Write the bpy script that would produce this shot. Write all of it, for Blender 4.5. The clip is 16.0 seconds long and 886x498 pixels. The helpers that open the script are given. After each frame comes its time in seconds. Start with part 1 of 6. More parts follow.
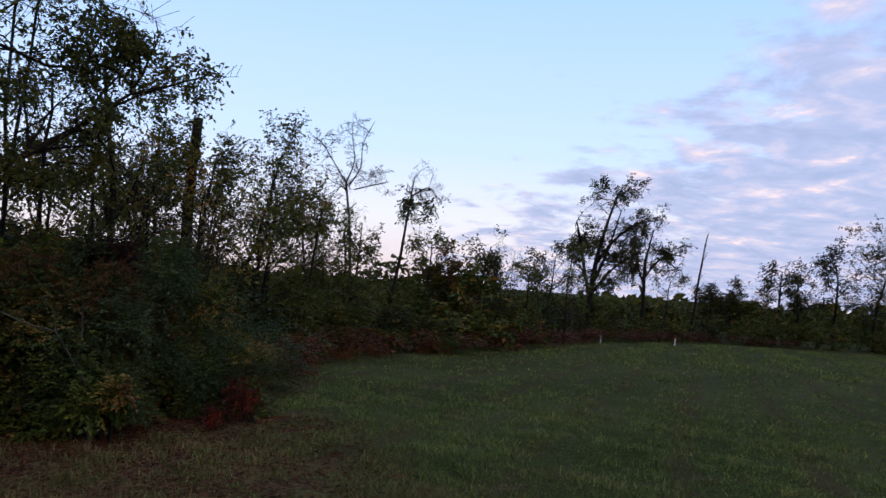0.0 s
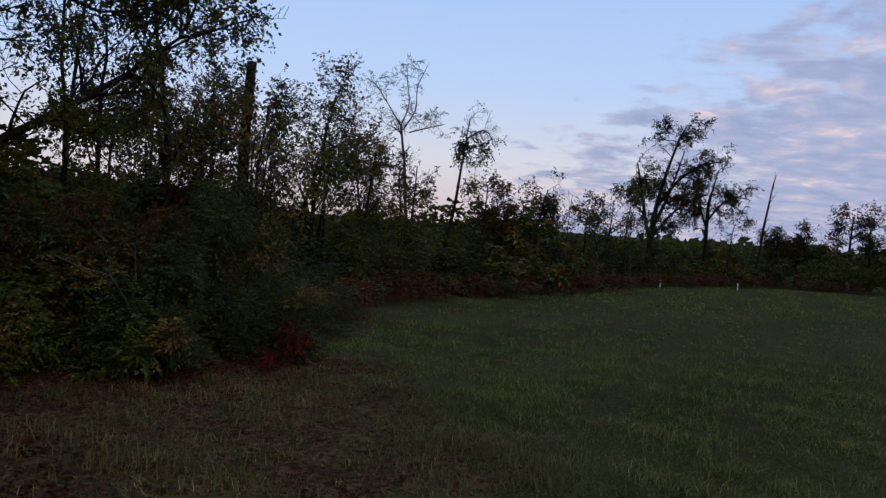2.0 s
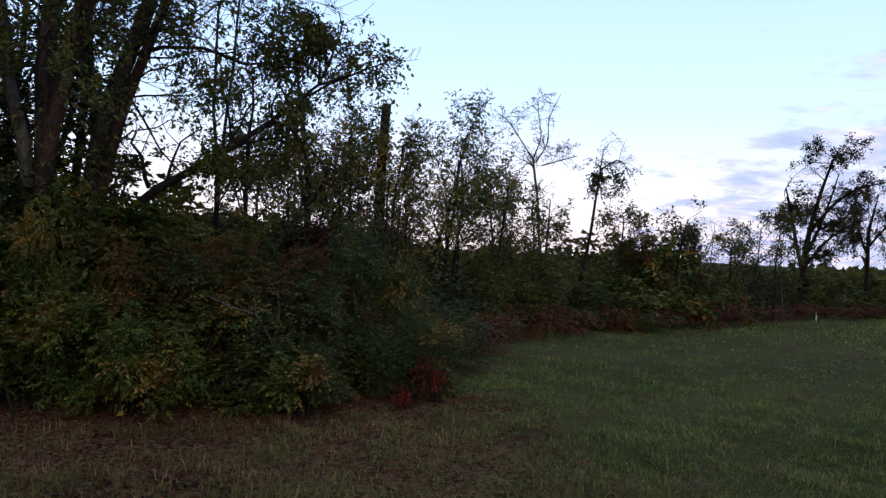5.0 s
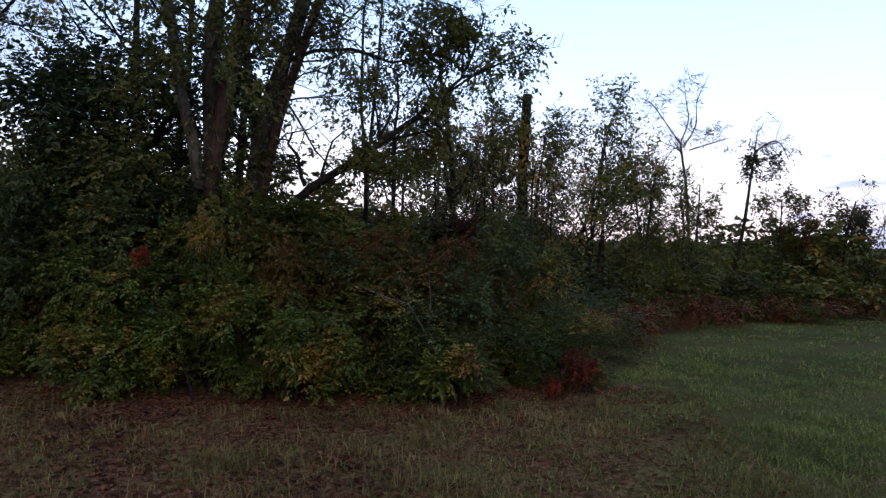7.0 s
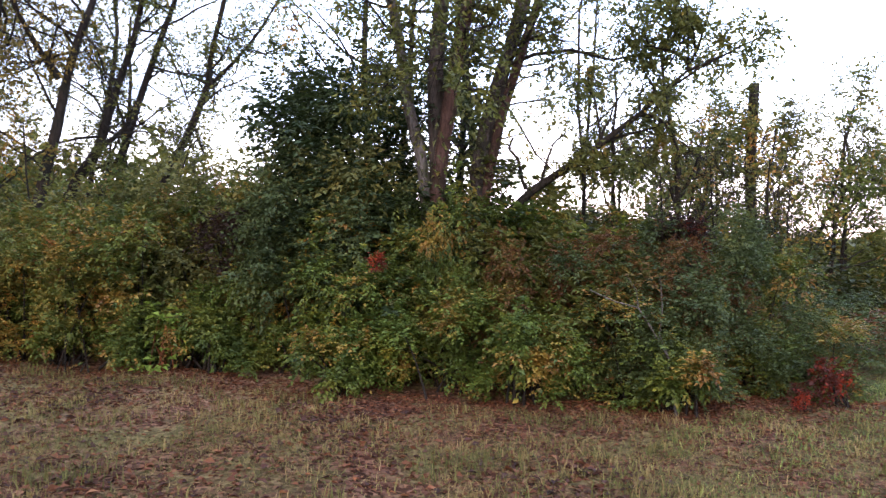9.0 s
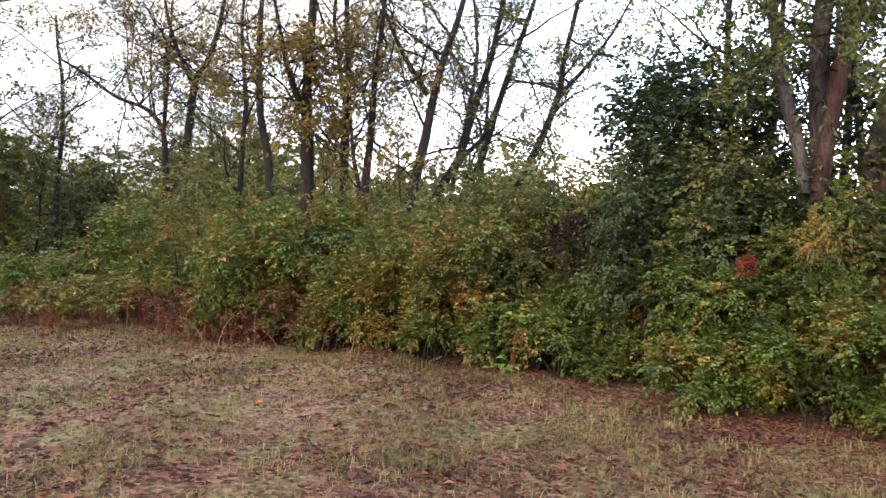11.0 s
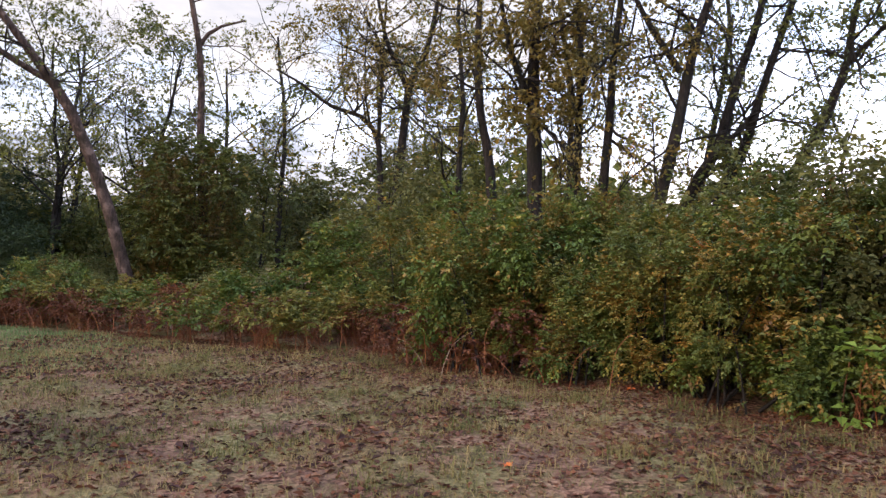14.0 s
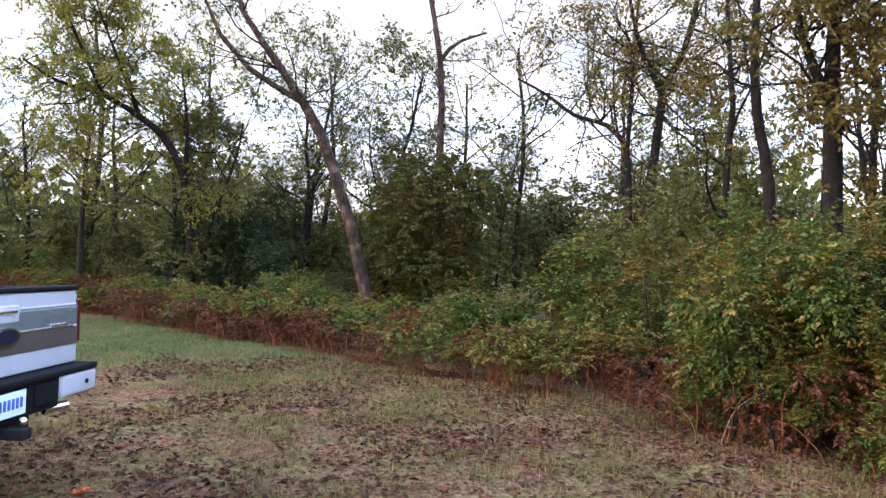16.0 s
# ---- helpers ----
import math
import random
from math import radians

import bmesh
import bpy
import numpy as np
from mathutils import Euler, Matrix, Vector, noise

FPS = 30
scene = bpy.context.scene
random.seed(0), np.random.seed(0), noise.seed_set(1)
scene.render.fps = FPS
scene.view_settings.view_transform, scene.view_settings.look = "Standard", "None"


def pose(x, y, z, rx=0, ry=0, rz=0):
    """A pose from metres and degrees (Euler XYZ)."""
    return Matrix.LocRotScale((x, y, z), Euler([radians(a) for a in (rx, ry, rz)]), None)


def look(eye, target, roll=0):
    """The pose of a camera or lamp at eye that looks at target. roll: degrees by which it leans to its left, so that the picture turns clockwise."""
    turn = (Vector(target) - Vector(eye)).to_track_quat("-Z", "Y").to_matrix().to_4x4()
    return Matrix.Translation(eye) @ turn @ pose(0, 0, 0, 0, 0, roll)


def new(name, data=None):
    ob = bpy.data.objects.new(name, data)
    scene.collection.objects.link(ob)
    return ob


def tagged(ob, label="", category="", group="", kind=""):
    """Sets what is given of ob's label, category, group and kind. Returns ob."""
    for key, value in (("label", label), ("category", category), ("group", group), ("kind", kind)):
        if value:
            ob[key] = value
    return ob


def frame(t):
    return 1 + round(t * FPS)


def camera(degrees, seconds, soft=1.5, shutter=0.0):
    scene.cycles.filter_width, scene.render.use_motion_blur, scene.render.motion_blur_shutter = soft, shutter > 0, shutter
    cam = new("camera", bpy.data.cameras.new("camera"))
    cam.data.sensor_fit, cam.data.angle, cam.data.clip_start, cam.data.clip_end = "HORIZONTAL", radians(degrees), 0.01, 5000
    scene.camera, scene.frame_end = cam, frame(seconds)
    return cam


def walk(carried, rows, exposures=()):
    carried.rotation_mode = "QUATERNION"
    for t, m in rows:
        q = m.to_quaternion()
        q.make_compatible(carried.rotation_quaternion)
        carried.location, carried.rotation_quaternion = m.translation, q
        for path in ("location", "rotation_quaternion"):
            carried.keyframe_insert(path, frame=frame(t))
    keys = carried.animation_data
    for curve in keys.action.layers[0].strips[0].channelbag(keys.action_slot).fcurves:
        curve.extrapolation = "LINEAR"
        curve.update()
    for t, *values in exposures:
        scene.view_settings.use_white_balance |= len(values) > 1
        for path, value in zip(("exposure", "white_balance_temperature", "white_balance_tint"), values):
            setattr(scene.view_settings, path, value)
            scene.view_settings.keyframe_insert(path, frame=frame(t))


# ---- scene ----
cam = camera(60.0, 16.0, soft=1.35, shutter=0.18)
PATH = [
    (0, (0.235, 0.235, 1.777), (0.087, 2.227, 1.865), 4.2),
    (0.4, (0.276, 0.262, 1.809), (0.038, 2.248, 1.838), 3.2),
    (0.5, (0.287, 0.284, 1.816), (0.058, 2.27, 1.84), 3.2),
    (1, (0.285, 0.327, 1.81), (0.146, 2.321, 1.861), 3.1),
    (1.5, (0.318, 0.342, 1.793), (0.136, 2.334, 1.773), 4.2),
    (2, (0.324, 0.388, 1.806), (0.036, 2.366, 1.735), 4.2),
    (2.5, (0.322, 0.399, 1.815), (0.01, 2.373, 1.747), 4.2),
    (3, (0.324, 0.394, 1.814), (0.003, 2.367, 1.754), 3.9),
    (3.2, (0.317, 0.408, 1.818), (-0.015, 2.379, 1.773), 3.9),
    (5.3, (0.286, 0.503, 1.817), (-0.376, 2.39, 1.817), 2.9),
    (5.5, (0.266, 0.463, 1.807), (-0.411, 2.345, 1.81), 2.9),
    (6, (0.251, 0.469, 1.797), (-0.515, 2.316, 1.79), 2.3),
    (6.5, (0.234, 0.479, 1.782), (-0.628, 2.284, 1.734), 1.9),
    (7, (0.223, 0.474, 1.778), (-0.741, 2.225, 1.741), 1.6),
    (7.5, (0.205, 0.474, 1.753), (-0.862, 2.165, 1.693), 1.1),
    (8, (0.171, 0.456, 1.726), (-1.012, 2.065, 1.621), 0.7),
    (8.5, (0.098, 0.426, 1.75), (-1.173, 1.97, 1.683), 0.8),
    (9, (0.043, 0.397, 1.772), (-1.352, 1.83, 1.733), 0.5),
    (9.5, (-0.011, 0.378, 1.796), (-1.51, 1.701, 1.777), 0.1),
    (10, (-0.086, 0.417, 1.799), (-1.748, 1.53, 1.785), 0.3),
    (10.2, (-0.129, 0.447, 1.788), (-1.856, 1.457, 1.76), 0.5),
    (12.3, (-1.292, 0.643, 1.421), (-3.223, 1.164, 1.455), 1.3),
    (12.5, (-1.464, 0.638, 1.436), (-3.397, 1.153, 1.454), 0.9),
    (13, (-1.872, 0.575, 1.461), (-3.816, 1.044, 1.478), -0.6),
    (13.5, (-2.322, 0.609, 1.494), (-4.295, 0.934, 1.511), 0.1),
    (13.7, (-2.487, 0.608, 1.496), (-4.472, 0.854, 1.509), 0.0),
    (14, (-2.788, 0.568, 1.491), (-4.779, 0.755, 1.509), 0.5),
    (14.5, (-3.245, 0.491, 1.558), (-5.243, 0.575, 1.567), 0.5),
    (15, (-3.688, 0.451, 1.582), (-5.685, 0.339, 1.598), 1.1),
    (15.1, (-3.783, 0.453, 1.579), (-5.775, 0.277, 1.58), 0.1),
    (15.5, (-4.107, 0.412, 1.605), (-6.084, 0.109, 1.622), 2.0),
    (16, (-4.435, 0.327, 1.668), (-6.39, -0.09, 1.713), 1.8),
]

EXPOSURES = [(0.0, 0.68, 6500, 10), (0.5, 0.30, 6500, 10), (1.5, 0.13, 6500, 10), (2.0, 0.25, 6500, 10), (2.5, 0.52, 6500, 10), (3.2, 0.87, 6500, 10), (5.3, 0.95, 6500, 10), (7.0, 1.2, 6480, 11), (7.8, 2.0, 6550, 11),
             (8.5, 2.65, 6780, 13), (9.0, 3.2, 6950, 15), (10.0, 3.65, 7150, 16), (12.3, 3.38, 7500, 16), (13.5, 3.04, 7450, 16), (14.5, 3.15, 7150, 15), (16.0, 3.38, 7000, 14)]
walk(cam, [(t, look(eye, target, roll)) for t, eye, target, roll in PATH], EXPOSURES)

# ---- world and sun: soft light of an evening sky with drifting clouds ----
SUN_TURN, SUN_HEIGHT = 150.0, 24.0


class Nodes:
    """A small helper to write node trees."""

    def __init__(self, tree_):
        self.tree = tree_
        tree_.nodes.clear()

    def add(self, kind, **inputs):
        n = self.tree.nodes.new(kind)
        for key, value in inputs.items():
            self.put(n.inputs[key.replace("_", " ")], value)
        return n

    def put(self, socket, value):
        if isinstance(value, bpy.types.NodeSocket):
            self.tree.links.new(value, socket)
        else:
            socket.default_value = value

    def math(self, op, a, b=0.0, c=0.0, clamp=False):
        n = self.tree.nodes.new("ShaderNodeMath")
        n.operation, n.use_clamp = op, clamp
        for i, v in enumerate((a, b, c)):
            self.put(n.inputs[i], v)
        return n.outputs[0]

    def mix(self, fac, a, b, blend="MIX"):
        n = self.tree.nodes.new("ShaderNodeMix")
        n.data_type, n.blend_type = "RGBA", blend
        self.put(n.inputs[0], fac)
        self.put(n.inputs[6], a)
        self.put(n.inputs[7], b)
        return n.outputs[2]

    def ramp(self, fac, stops, mode="LINEAR"):
        n = self.tree.nodes.new("ShaderNodeValToRGB")
        n.color_ramp.interpolation = mode
        e = n.color_ramp.elements
        while len(e) < len(stops):
            e.new(0.5)
        for el, (p, c) in zip(e, stops):
            el.position = p
            el.color = (*c, 1) if len(c) == 3 else c
        self.put(n.inputs[0], fac)
        return n.outputs[0]

    def noise(self, vec, scale, detail=3.0, rough=0.5, distort=0.0):
        n = self.tree.nodes.new("ShaderNodeTexNoise")
        self.put(n.inputs["Vector"], vec)
        n.inputs["Scale"].default_value = scale
        n.inputs["Detail"].default_value = detail
        n.inputs["Roughness"].default_value = rough
        n.inputs["Distortion"].default_value = distort
        return n.outputs["Fac"]

    def step(self, v, lo, hi):
        n = self.tree.nodes.new("ShaderNodeMapRange")
        n.interpolation_type = "SMOOTHSTEP"
        self.put(n.inputs[0], v)
        n.inputs[1].default_value, n.inputs[2].default_value = lo, hi
        return n.outputs[0]


world = bpy.data.worlds.new("evening_sky")
scene.world = world
world.use_nodes = True
N = Nodes(world.node_tree)
way = N.add("ShaderNodeTexCoord").outputs["Generated"]
sep = N.add("ShaderNodeSeparateXYZ", Vector=way)
up = N.math("MAXIMUM", sep.outputs[2], 0.0)
sky = N.add("ShaderNodeTexSky")
sky.sky_type, sky.sun_disc, sky.dust_density = "NISHITA", False, 2.0
sky.sun_elevation, sky.sun_rotation = radians(SUN_HEIGHT), radians(SUN_TURN)
clear = N.mix(1.0, sky.outputs[0], (0.05, 0.05, 0.05, 1), "MULTIPLY")
veil = N.ramp(up, [(0.0, (0.72, 0.58, 0.60)), (0.08, (0.72, 0.72, 0.81)), (0.17, (0.53, 0.68, 0.97)), (0.42, (0.33, 0.55, 1.0)), (1.0, (0.38, 0.52, 0.88))])
base = N.mix(0.88, clear, veil)
low = N.math("ADD", up, 0.16)
plane = N.add("ShaderNodeCombineXYZ", X=N.math("DIVIDE", sep.outputs[0], low), Y=N.math("DIVIDE", sep.outputs[1], low), Z=0.0).outputs[0]
bank = N.noise(plane, 0.42, 2.0)
fine = N.noise(plane, 3.6, 6.0, 0.60, 0.2)
drift = N.math("MULTIPLY_ADD", N.math("MINIMUM", sep.outputs[0], 0.45), 1.5, N.math("MULTIPLY_ADD", up, -1.9, 0.10))
cover = N.math("ADD", N.math("ADD", N.math("MULTIPLY", bank, 0.7), N.math("MULTIPLY", fine, 1.5)), drift)
cloud = N.math("MULTIPLY", N.step(cover, 0.98, 1.30), 0.92)
tone = N.ramp(N.noise(plane, 4.6, 5.0, 0.6, 0.3), [(0.34, (0.30, 0.36, 0.55)), (0.48, (0.36, 0.41, 0.61)), (0.60, (0.49, 0.48, 0.63)), (0.72, (0.85, 0.65, 0.64))])
bearing = N.math("MULTIPLY_ADD", sep.outputs[1], -0.55, N.math("MULTIPLY", sep.outputs[0], -1.0))
west = N.math("MULTIPLY", N.step(bearing, 0.30, 0.88), N.step(N.math("ADD", up, N.math("MULTIPLY_ADD", fine, 0.3, -0.15)), 0.10, 0.26))
base = N.mix(N.math("MULTIPLY", west, 0.95), base, N.ramp(fine, [(0.35, (0.090, 0.093, 0.100)), (0.62, (0.125, 0.124, 0.125))]))
bank_west = N.math("MULTIPLY", N.step(bearing, 0.40, 0.95), N.math("SUBTRACT", 1.0, N.step(N.math("ADD", up, N.math("MULTIPLY_ADD", fine, 0.5, -0.25)), 0.10, 0.26)))
base = N.mix(N.math("MULTIPLY", bank_west, 0.92), base, N.ramp(fine, [(0.35, (0.052, 0.062, 0.080)), (0.65, (0.085, 0.090, 0.100))]))
sky_color = N.mix(cloud, base, tone)
below = N.step(sep.outputs[2], -0.03, 0.0)
sky_color = N.mix(below, (0.10, 0.09, 0.07, 1), sky_color)
back = N.add("ShaderNodeBackground", Color=sky_color, Strength=0.88)
out = N.add("ShaderNodeOutputWorld", Surface=back.outputs[0])

sun = new("sun", bpy.data.lights.new("sun", "SUN"))
sun.data.energy, sun.data.angle, sun.data.color = 0.5, radians(40), (1.0, 0.90, 0.82)
sx, sy = math.sin(radians(SUN_TURN)), math.cos(radians(SUN_TURN))
sun.matrix_world = look((0, 0, 30), (-sx * 30, -sy * 30, 30 - 30 * math.tan(radians(SUN_HEIGHT))))


# ---- materials ----
def material(name):
    m = bpy.data.materials.new(name)
    m.use_nodes = True
    return m, Nodes(m.node_tree)


def finish(n, shader, disp=None):
    n.add("ShaderNodeOutputMaterial", Surface=shader)


def bump(n, height, strength=0.5, dist=0.02):
    return n.add("ShaderNodeBump", Strength=strength, Distance=dist, Height=height).outputs[0]


def leaf_material(name, stops, rough=0.62, glow=0.35, patch=1.5, share=0.74, gain=(0.93, 0.90, 0.54), gloss=0.18, turned=0.0, dimmed=0.62):
    """Leaves: each has its own tint, and neighbours lean to the same one."""
    m, n = material(name)
    g = n.add("ShaderNodeNewGeometry")
    patchy = n.math("ADD", n.math("MULTIPLY", n.noise(g.outputs["Position"], patch, 2.0), 0.55), n.math("MULTIPLY", n.noise(g.outputs["Position"], patch * 4.3, 1.0), 0.45))
    patchy = n.math("MULTIPLY_ADD", patchy, 3.3, -1.15)
    fac = n.math("ADD", n.math("MULTIPLY", g.outputs["Random Per Island"], 1 - share), n.math("MULTIPLY", patchy, share), clamp=True)
    col = n.ramp(fac, [(q, (min(0.8, c[0] * gain[0] * 0.82), c[1] * gain[1] * 0.82, c[2] * gain[2] * 0.82)) for q, c in stops])
    if turned:
        # whole branches that have gone gold, orange or rust
        spot = n.math("MULTIPLY_ADD", g.outputs["Random Per Island"], 0.16, n.noise(g.outputs["Position"], 1.6, 3.0, 0.55))
        spot = n.math("MULTIPLY", n.step(spot, 0.635, 0.69), turned)
        autumn = n.ramp(n.noise(g.outputs["Position"], 3.1, 3.0), [(0.3, (0.14, 0.045, 0.022)), (0.45, (0.30, 0.115, 0.03)), (0.56, (0.34, 0.19, 0.035)), (0.7, (0.26, 0.20, 0.035))])
        col = n.mix(spot, col, autumn)
    col = n.mix(n.noise(g.outputs["Position"], 60.0, 2.0), col, n.mix(1.0, col, (0.6, 0.6, 0.55, 1), "MULTIPLY"))
    # each leaf is darkened at random, adding dark contrast that its shading lacks
    dimming = n.add("ShaderNodeTexWhiteNoise")
    dimming.noise_dimensions = "1D"
    n.put(dimming.inputs["W"], n.math("MULTIPLY", g.outputs["Random Per Island"], 97.0))
    col = n.mix(dimming.outputs["Value"], col, n.mix(1.0, col, (dimmed, dimmed, dimmed, 1), "MULTIPLY"))
    p = n.add("ShaderNodeBsdfPrincipled", Base_Color=col, Roughness=rough)
    p.inputs["Specular IOR Level"].default_value = gloss
    t = n.add("ShaderNodeBsdfTranslucent", Color=col)
    mx = n.add("ShaderNodeMixShader", Fac=glow)
    n.put(mx.inputs[1], p.outputs[0])
    n.put(mx.inputs[2], t.outputs[0])
    finish(n, mx.outputs[0])
    return m


def bark_material(name, dark, light, scale=9.0, flakes=0.45, pale=1.38):
    m, n = material(name)
    c = n.add("ShaderNodeTexCoord").outputs["Object"]
    mp = n.add("ShaderNodeMapping", Vector=c, Scale=(1.0, 1.0, 0.22)).outputs[0]
    ridges = n.noise(mp, scale * 3, 6.0, 0.65, 0.4)
    lichen = n.step(n.noise(c, scale * 0.5, 4.0, 0.6), 0.52, 0.68)
    col = n.ramp(ridges, [(0.3, dark), (0.62, light)])
    col = n.mix(n.math("MULTIPLY", lichen, flakes), col, (light[0] * pale, light[1] * pale, light[2] * pale, 1))
    moss = n.step(n.noise(c, scale * 0.28, 5.0, 0.65), 0.50, 0.60)
    col = n.mix(n.math("MULTIPLY", moss, 0.75), col, n.mix(ridges, (0.012, 0.010, 0.007, 1), (dark[0] * 2.2, dark[1] * 2.6, dark[2] * 1.9, 1)))
    p = n.add("ShaderNodeBsdfPrincipled", Base_Color=col, Roughness=0.9, Normal=bump(n, ridges, 1.0, 0.05))
    p.inputs["Specular IOR Level"].default_value = 0.08
    finish(n, p.outputs[0])
    return m


def plain(name, color, rough=0.5, metal=0.0, grain=0.12, scale=30.0, coat=0.0, gloss=0.5):
    m, n = material(name)
    c = n.add("ShaderNodeTexCoord").outputs["Object"]
    f = n.noise(c, scale, 4.0, 0.6)
    lo = tuple(v * (1 - grain) for v in color)
    hi = tuple(min(1.0, v * (1 + grain)) for v in color)
    col = n.ramp(f, [(0.3, lo), (0.7, hi)])
    r = n.math("MULTIPLY_ADD", n.noise(c, scale * 0.2, 3.0), 0.2, rough - 0.1, clamp=True)
    p = n.add("ShaderNodeBsdfPrincipled", Base_Color=col, Roughness=r, Metallic=metal)
    p.inputs["Specular IOR Level"].default_value = gloss
    p.inputs["Coat Weight"].default_value = coat
    p.inputs["Coat Roughness"].default_value = 0.08
    finish(n, p.outputs[0])
    return m


GREEN = [(0.0, (0.030, 0.050, 0.018)), (0.4, (0.078, 0.108, 0.034)), (0.68, (0.135, 0.152, 0.042)), (0.9, (0.20, 0.19, 0.05)), (0.97, (0.33, 0.19, 0.05)), (1.0, (0.15, 0.07, 0.035))]
leaf_green = leaf_material("leaf_green", GREEN, glow=0.2, turned=0.7, gain=(0.98, 0.97, 0.48))
leaf_fern = leaf_material("leaf_fern", [(0.0, (0.075, 0.085, 0.026)), (0.35, (0.14, 0.145, 0.04)), (0.6, (0.24, 0.20, 0.05)), (0.8, (0.30, 0.18, 0.05)), (1.0, (0.17, 0.075, 0.035))], glow=0.25)
leaf_rust = leaf_material("leaf_rust", [(0.0, (0.05, 0.020, 0.012)), (0.4, (0.12, 0.042, 0.022)), (0.75, (0.20, 0.085, 0.032)), (1.0, (0.24, 0.17, 0.05))], glow=0.15, gain=(0.98, 0.74, 0.5))
leaf_wood = leaf_material("leaf_wood", [(0.0, (0.085, 0.108, 0.05)), (0.4, (0.16, 0.19, 0.08)), (0.75, (0.24, 0.245, 0.09)), (0.93, (0.32, 0.27, 0.085)), (1.0, (0.34, 0.20, 0.07))], glow=0.3, gain=(0.86, 0.72, 0.48))
leaf_airy = leaf_material("leaf_airy", [(0.0, (0.18, 0.215, 0.07)), (0.5, (0.31, 0.33, 0.09)), (0.85, (0.46, 0.42, 0.08)), (1.0, (0.55, 0.42, 0.07))], glow=0.5, gain=(0.92, 0.78, 0.52))
leaf_yellowgreen = leaf_material("leaf_yellowgreen", [(0.0, (0.05, 0.075, 0.022)), (0.4, (0.11, 0.14, 0.036)), (0.72, (0.17, 0.185, 0.045)), (0.9, (0.32, 0.25, 0.05)), (1.0, (0.42, 0.22, 0.05))], glow=0.22, turned=0.6, gain=(0.80, 0.90, 0.50))
leaf_blue = leaf_material("leaf_bluegreen", [(0.0, (0.042, 0.064, 0.034)), (0.6, (0.092, 0.122, 0.062)), (0.92, (0.15, 0.165, 0.07)), (1.0, (0.30, 0.23, 0.06))])
leaf_dark = leaf_material("leaf_darkgreen", [(0.0, (0.024, 0.030, 0.014)), (0.5, (0.048, 0.058, 0.026)), (0.85, (0.088, 0.09, 0.034)), (1.0, (0.14, 0.09, 0.04))], turned=0.3)
leaf_spruce = leaf_material("leaf_spruce", [(0.0, (0.020, 0.036, 0.020)), (0.6, (0.045, 0.070, 0.034)), (1.0, (0.085, 0.105, 0.045))], glow=0.2)
leaf_orange = leaf_material("leaf_orange", glow=0.25, gain=(1.02, 0.98, 0.54), stops=[(0.0, (0.07, 0.095, 0.03)), (0.42, (0.13, 0.145, 0.042)), (0.65, (0.24, 0.175, 0.05)), (0.85, (0.38, 0.19, 0.05)), (1.0, (0.34, 0.12, 0.045))])
leaf_brown = leaf_material("leaf_brown", [(0.0, (0.075, 0.04, 0.024)), (0.35, (0.17, 0.08, 0.04)), (0.6, (0.26, 0.15, 0.06)), (0.8, (0.15, 0.15, 0.045)), (1.0, (0.28, 0.24, 0.06))], gain=(0.74, 0.62, 0.42))
leaf_russet = leaf_material("leaf_russet", [(0.0, (0.06, 0.055, 0.024)), (0.35, (0.14, 0.10, 0.04)), (0.6, (0.24, 0.13, 0.05)), (0.8, (0.15, 0.15, 0.045)), (1.0, (0.28, 0.22, 0.06))])
leaf_maroon = leaf_material("leaf_maroon", [(0.0, (0.022, 0.012, 0.014)), (0.7, (0.05, 0.025, 0.024)), (1.0, (0.09, 0.04, 0.03))])
leaf_red = leaf_material("leaf_red", [(0.0, (0.05, 0.02, 0.018)), (0.5, (0.13, 0.025, 0.02)), (0.75, (0.42, 0.045, 0.025)), (1.0, (0.45, 0.14, 0.04))])
leaf_olive = leaf_material("leaf_olive", [(0.0, (0.046, 0.060, 0.022)), (0.45, (0.11, 0.122, 0.04)), (0.78, (0.18, 0.165, 0.048)), (1.0, (0.30, 0.18, 0.05))])
leaf_tan = leaf_material("leaf_tan", [(0.0, (0.10, 0.088, 0.03)), (0.5, (0.22, 0.155, 0.05)), (0.85, (0.36, 0.22, 0.065)), (1.0, (0.28, 0.13, 0.045))], glow=0.42)
leaf_gold = leaf_material("leaf_gold", [(0.0, (0.10, 0.12, 0.03)), (0.5, (0.26, 0.22, 0.04)), (1.0, (0.45, 0.30, 0.05))])
leaf_lime = leaf_material("leaf_lime", [(0.0, (0.16, 0.24, 0.05)), (1.0, (0.27, 0.36, 0.09))])
leaf_litter = leaf_material("leaf_litter", [(0.0, (0.05, 0.028, 0.022)), (0.35, (0.14, 0.06, 0.04)), (0.7, (0.25, 0.115, 0.07)), (0.9, (0.33, 0.22, 0.13)), (1.0, (0.42, 0.12, 0.05))], glow=0.08, patch=0.9, share=0.35, gain=(0.76, 0.58, 0.44), gloss=0.05, dimmed=0.65)
leaf_curled = leaf_material("leaf_curled", [(0.0, (0.035, 0.028, 0.03)), (0.5, (0.09, 0.055, 0.045)), (0.8, (0.19, 0.10, 0.06)), (1.0, (0.34, 0.24, 0.15))], glow=0.05, patch=1.2, share=0.3, gain=(0.98, 0.68, 0.54), gloss=0.05, dimmed=0.65)
leaf_flame = leaf_material("leaf_flame", [(0.0, (0.55, 0.10, 0.03)), (1.0, (0.62, 0.16, 0.05))], glow=0.1)
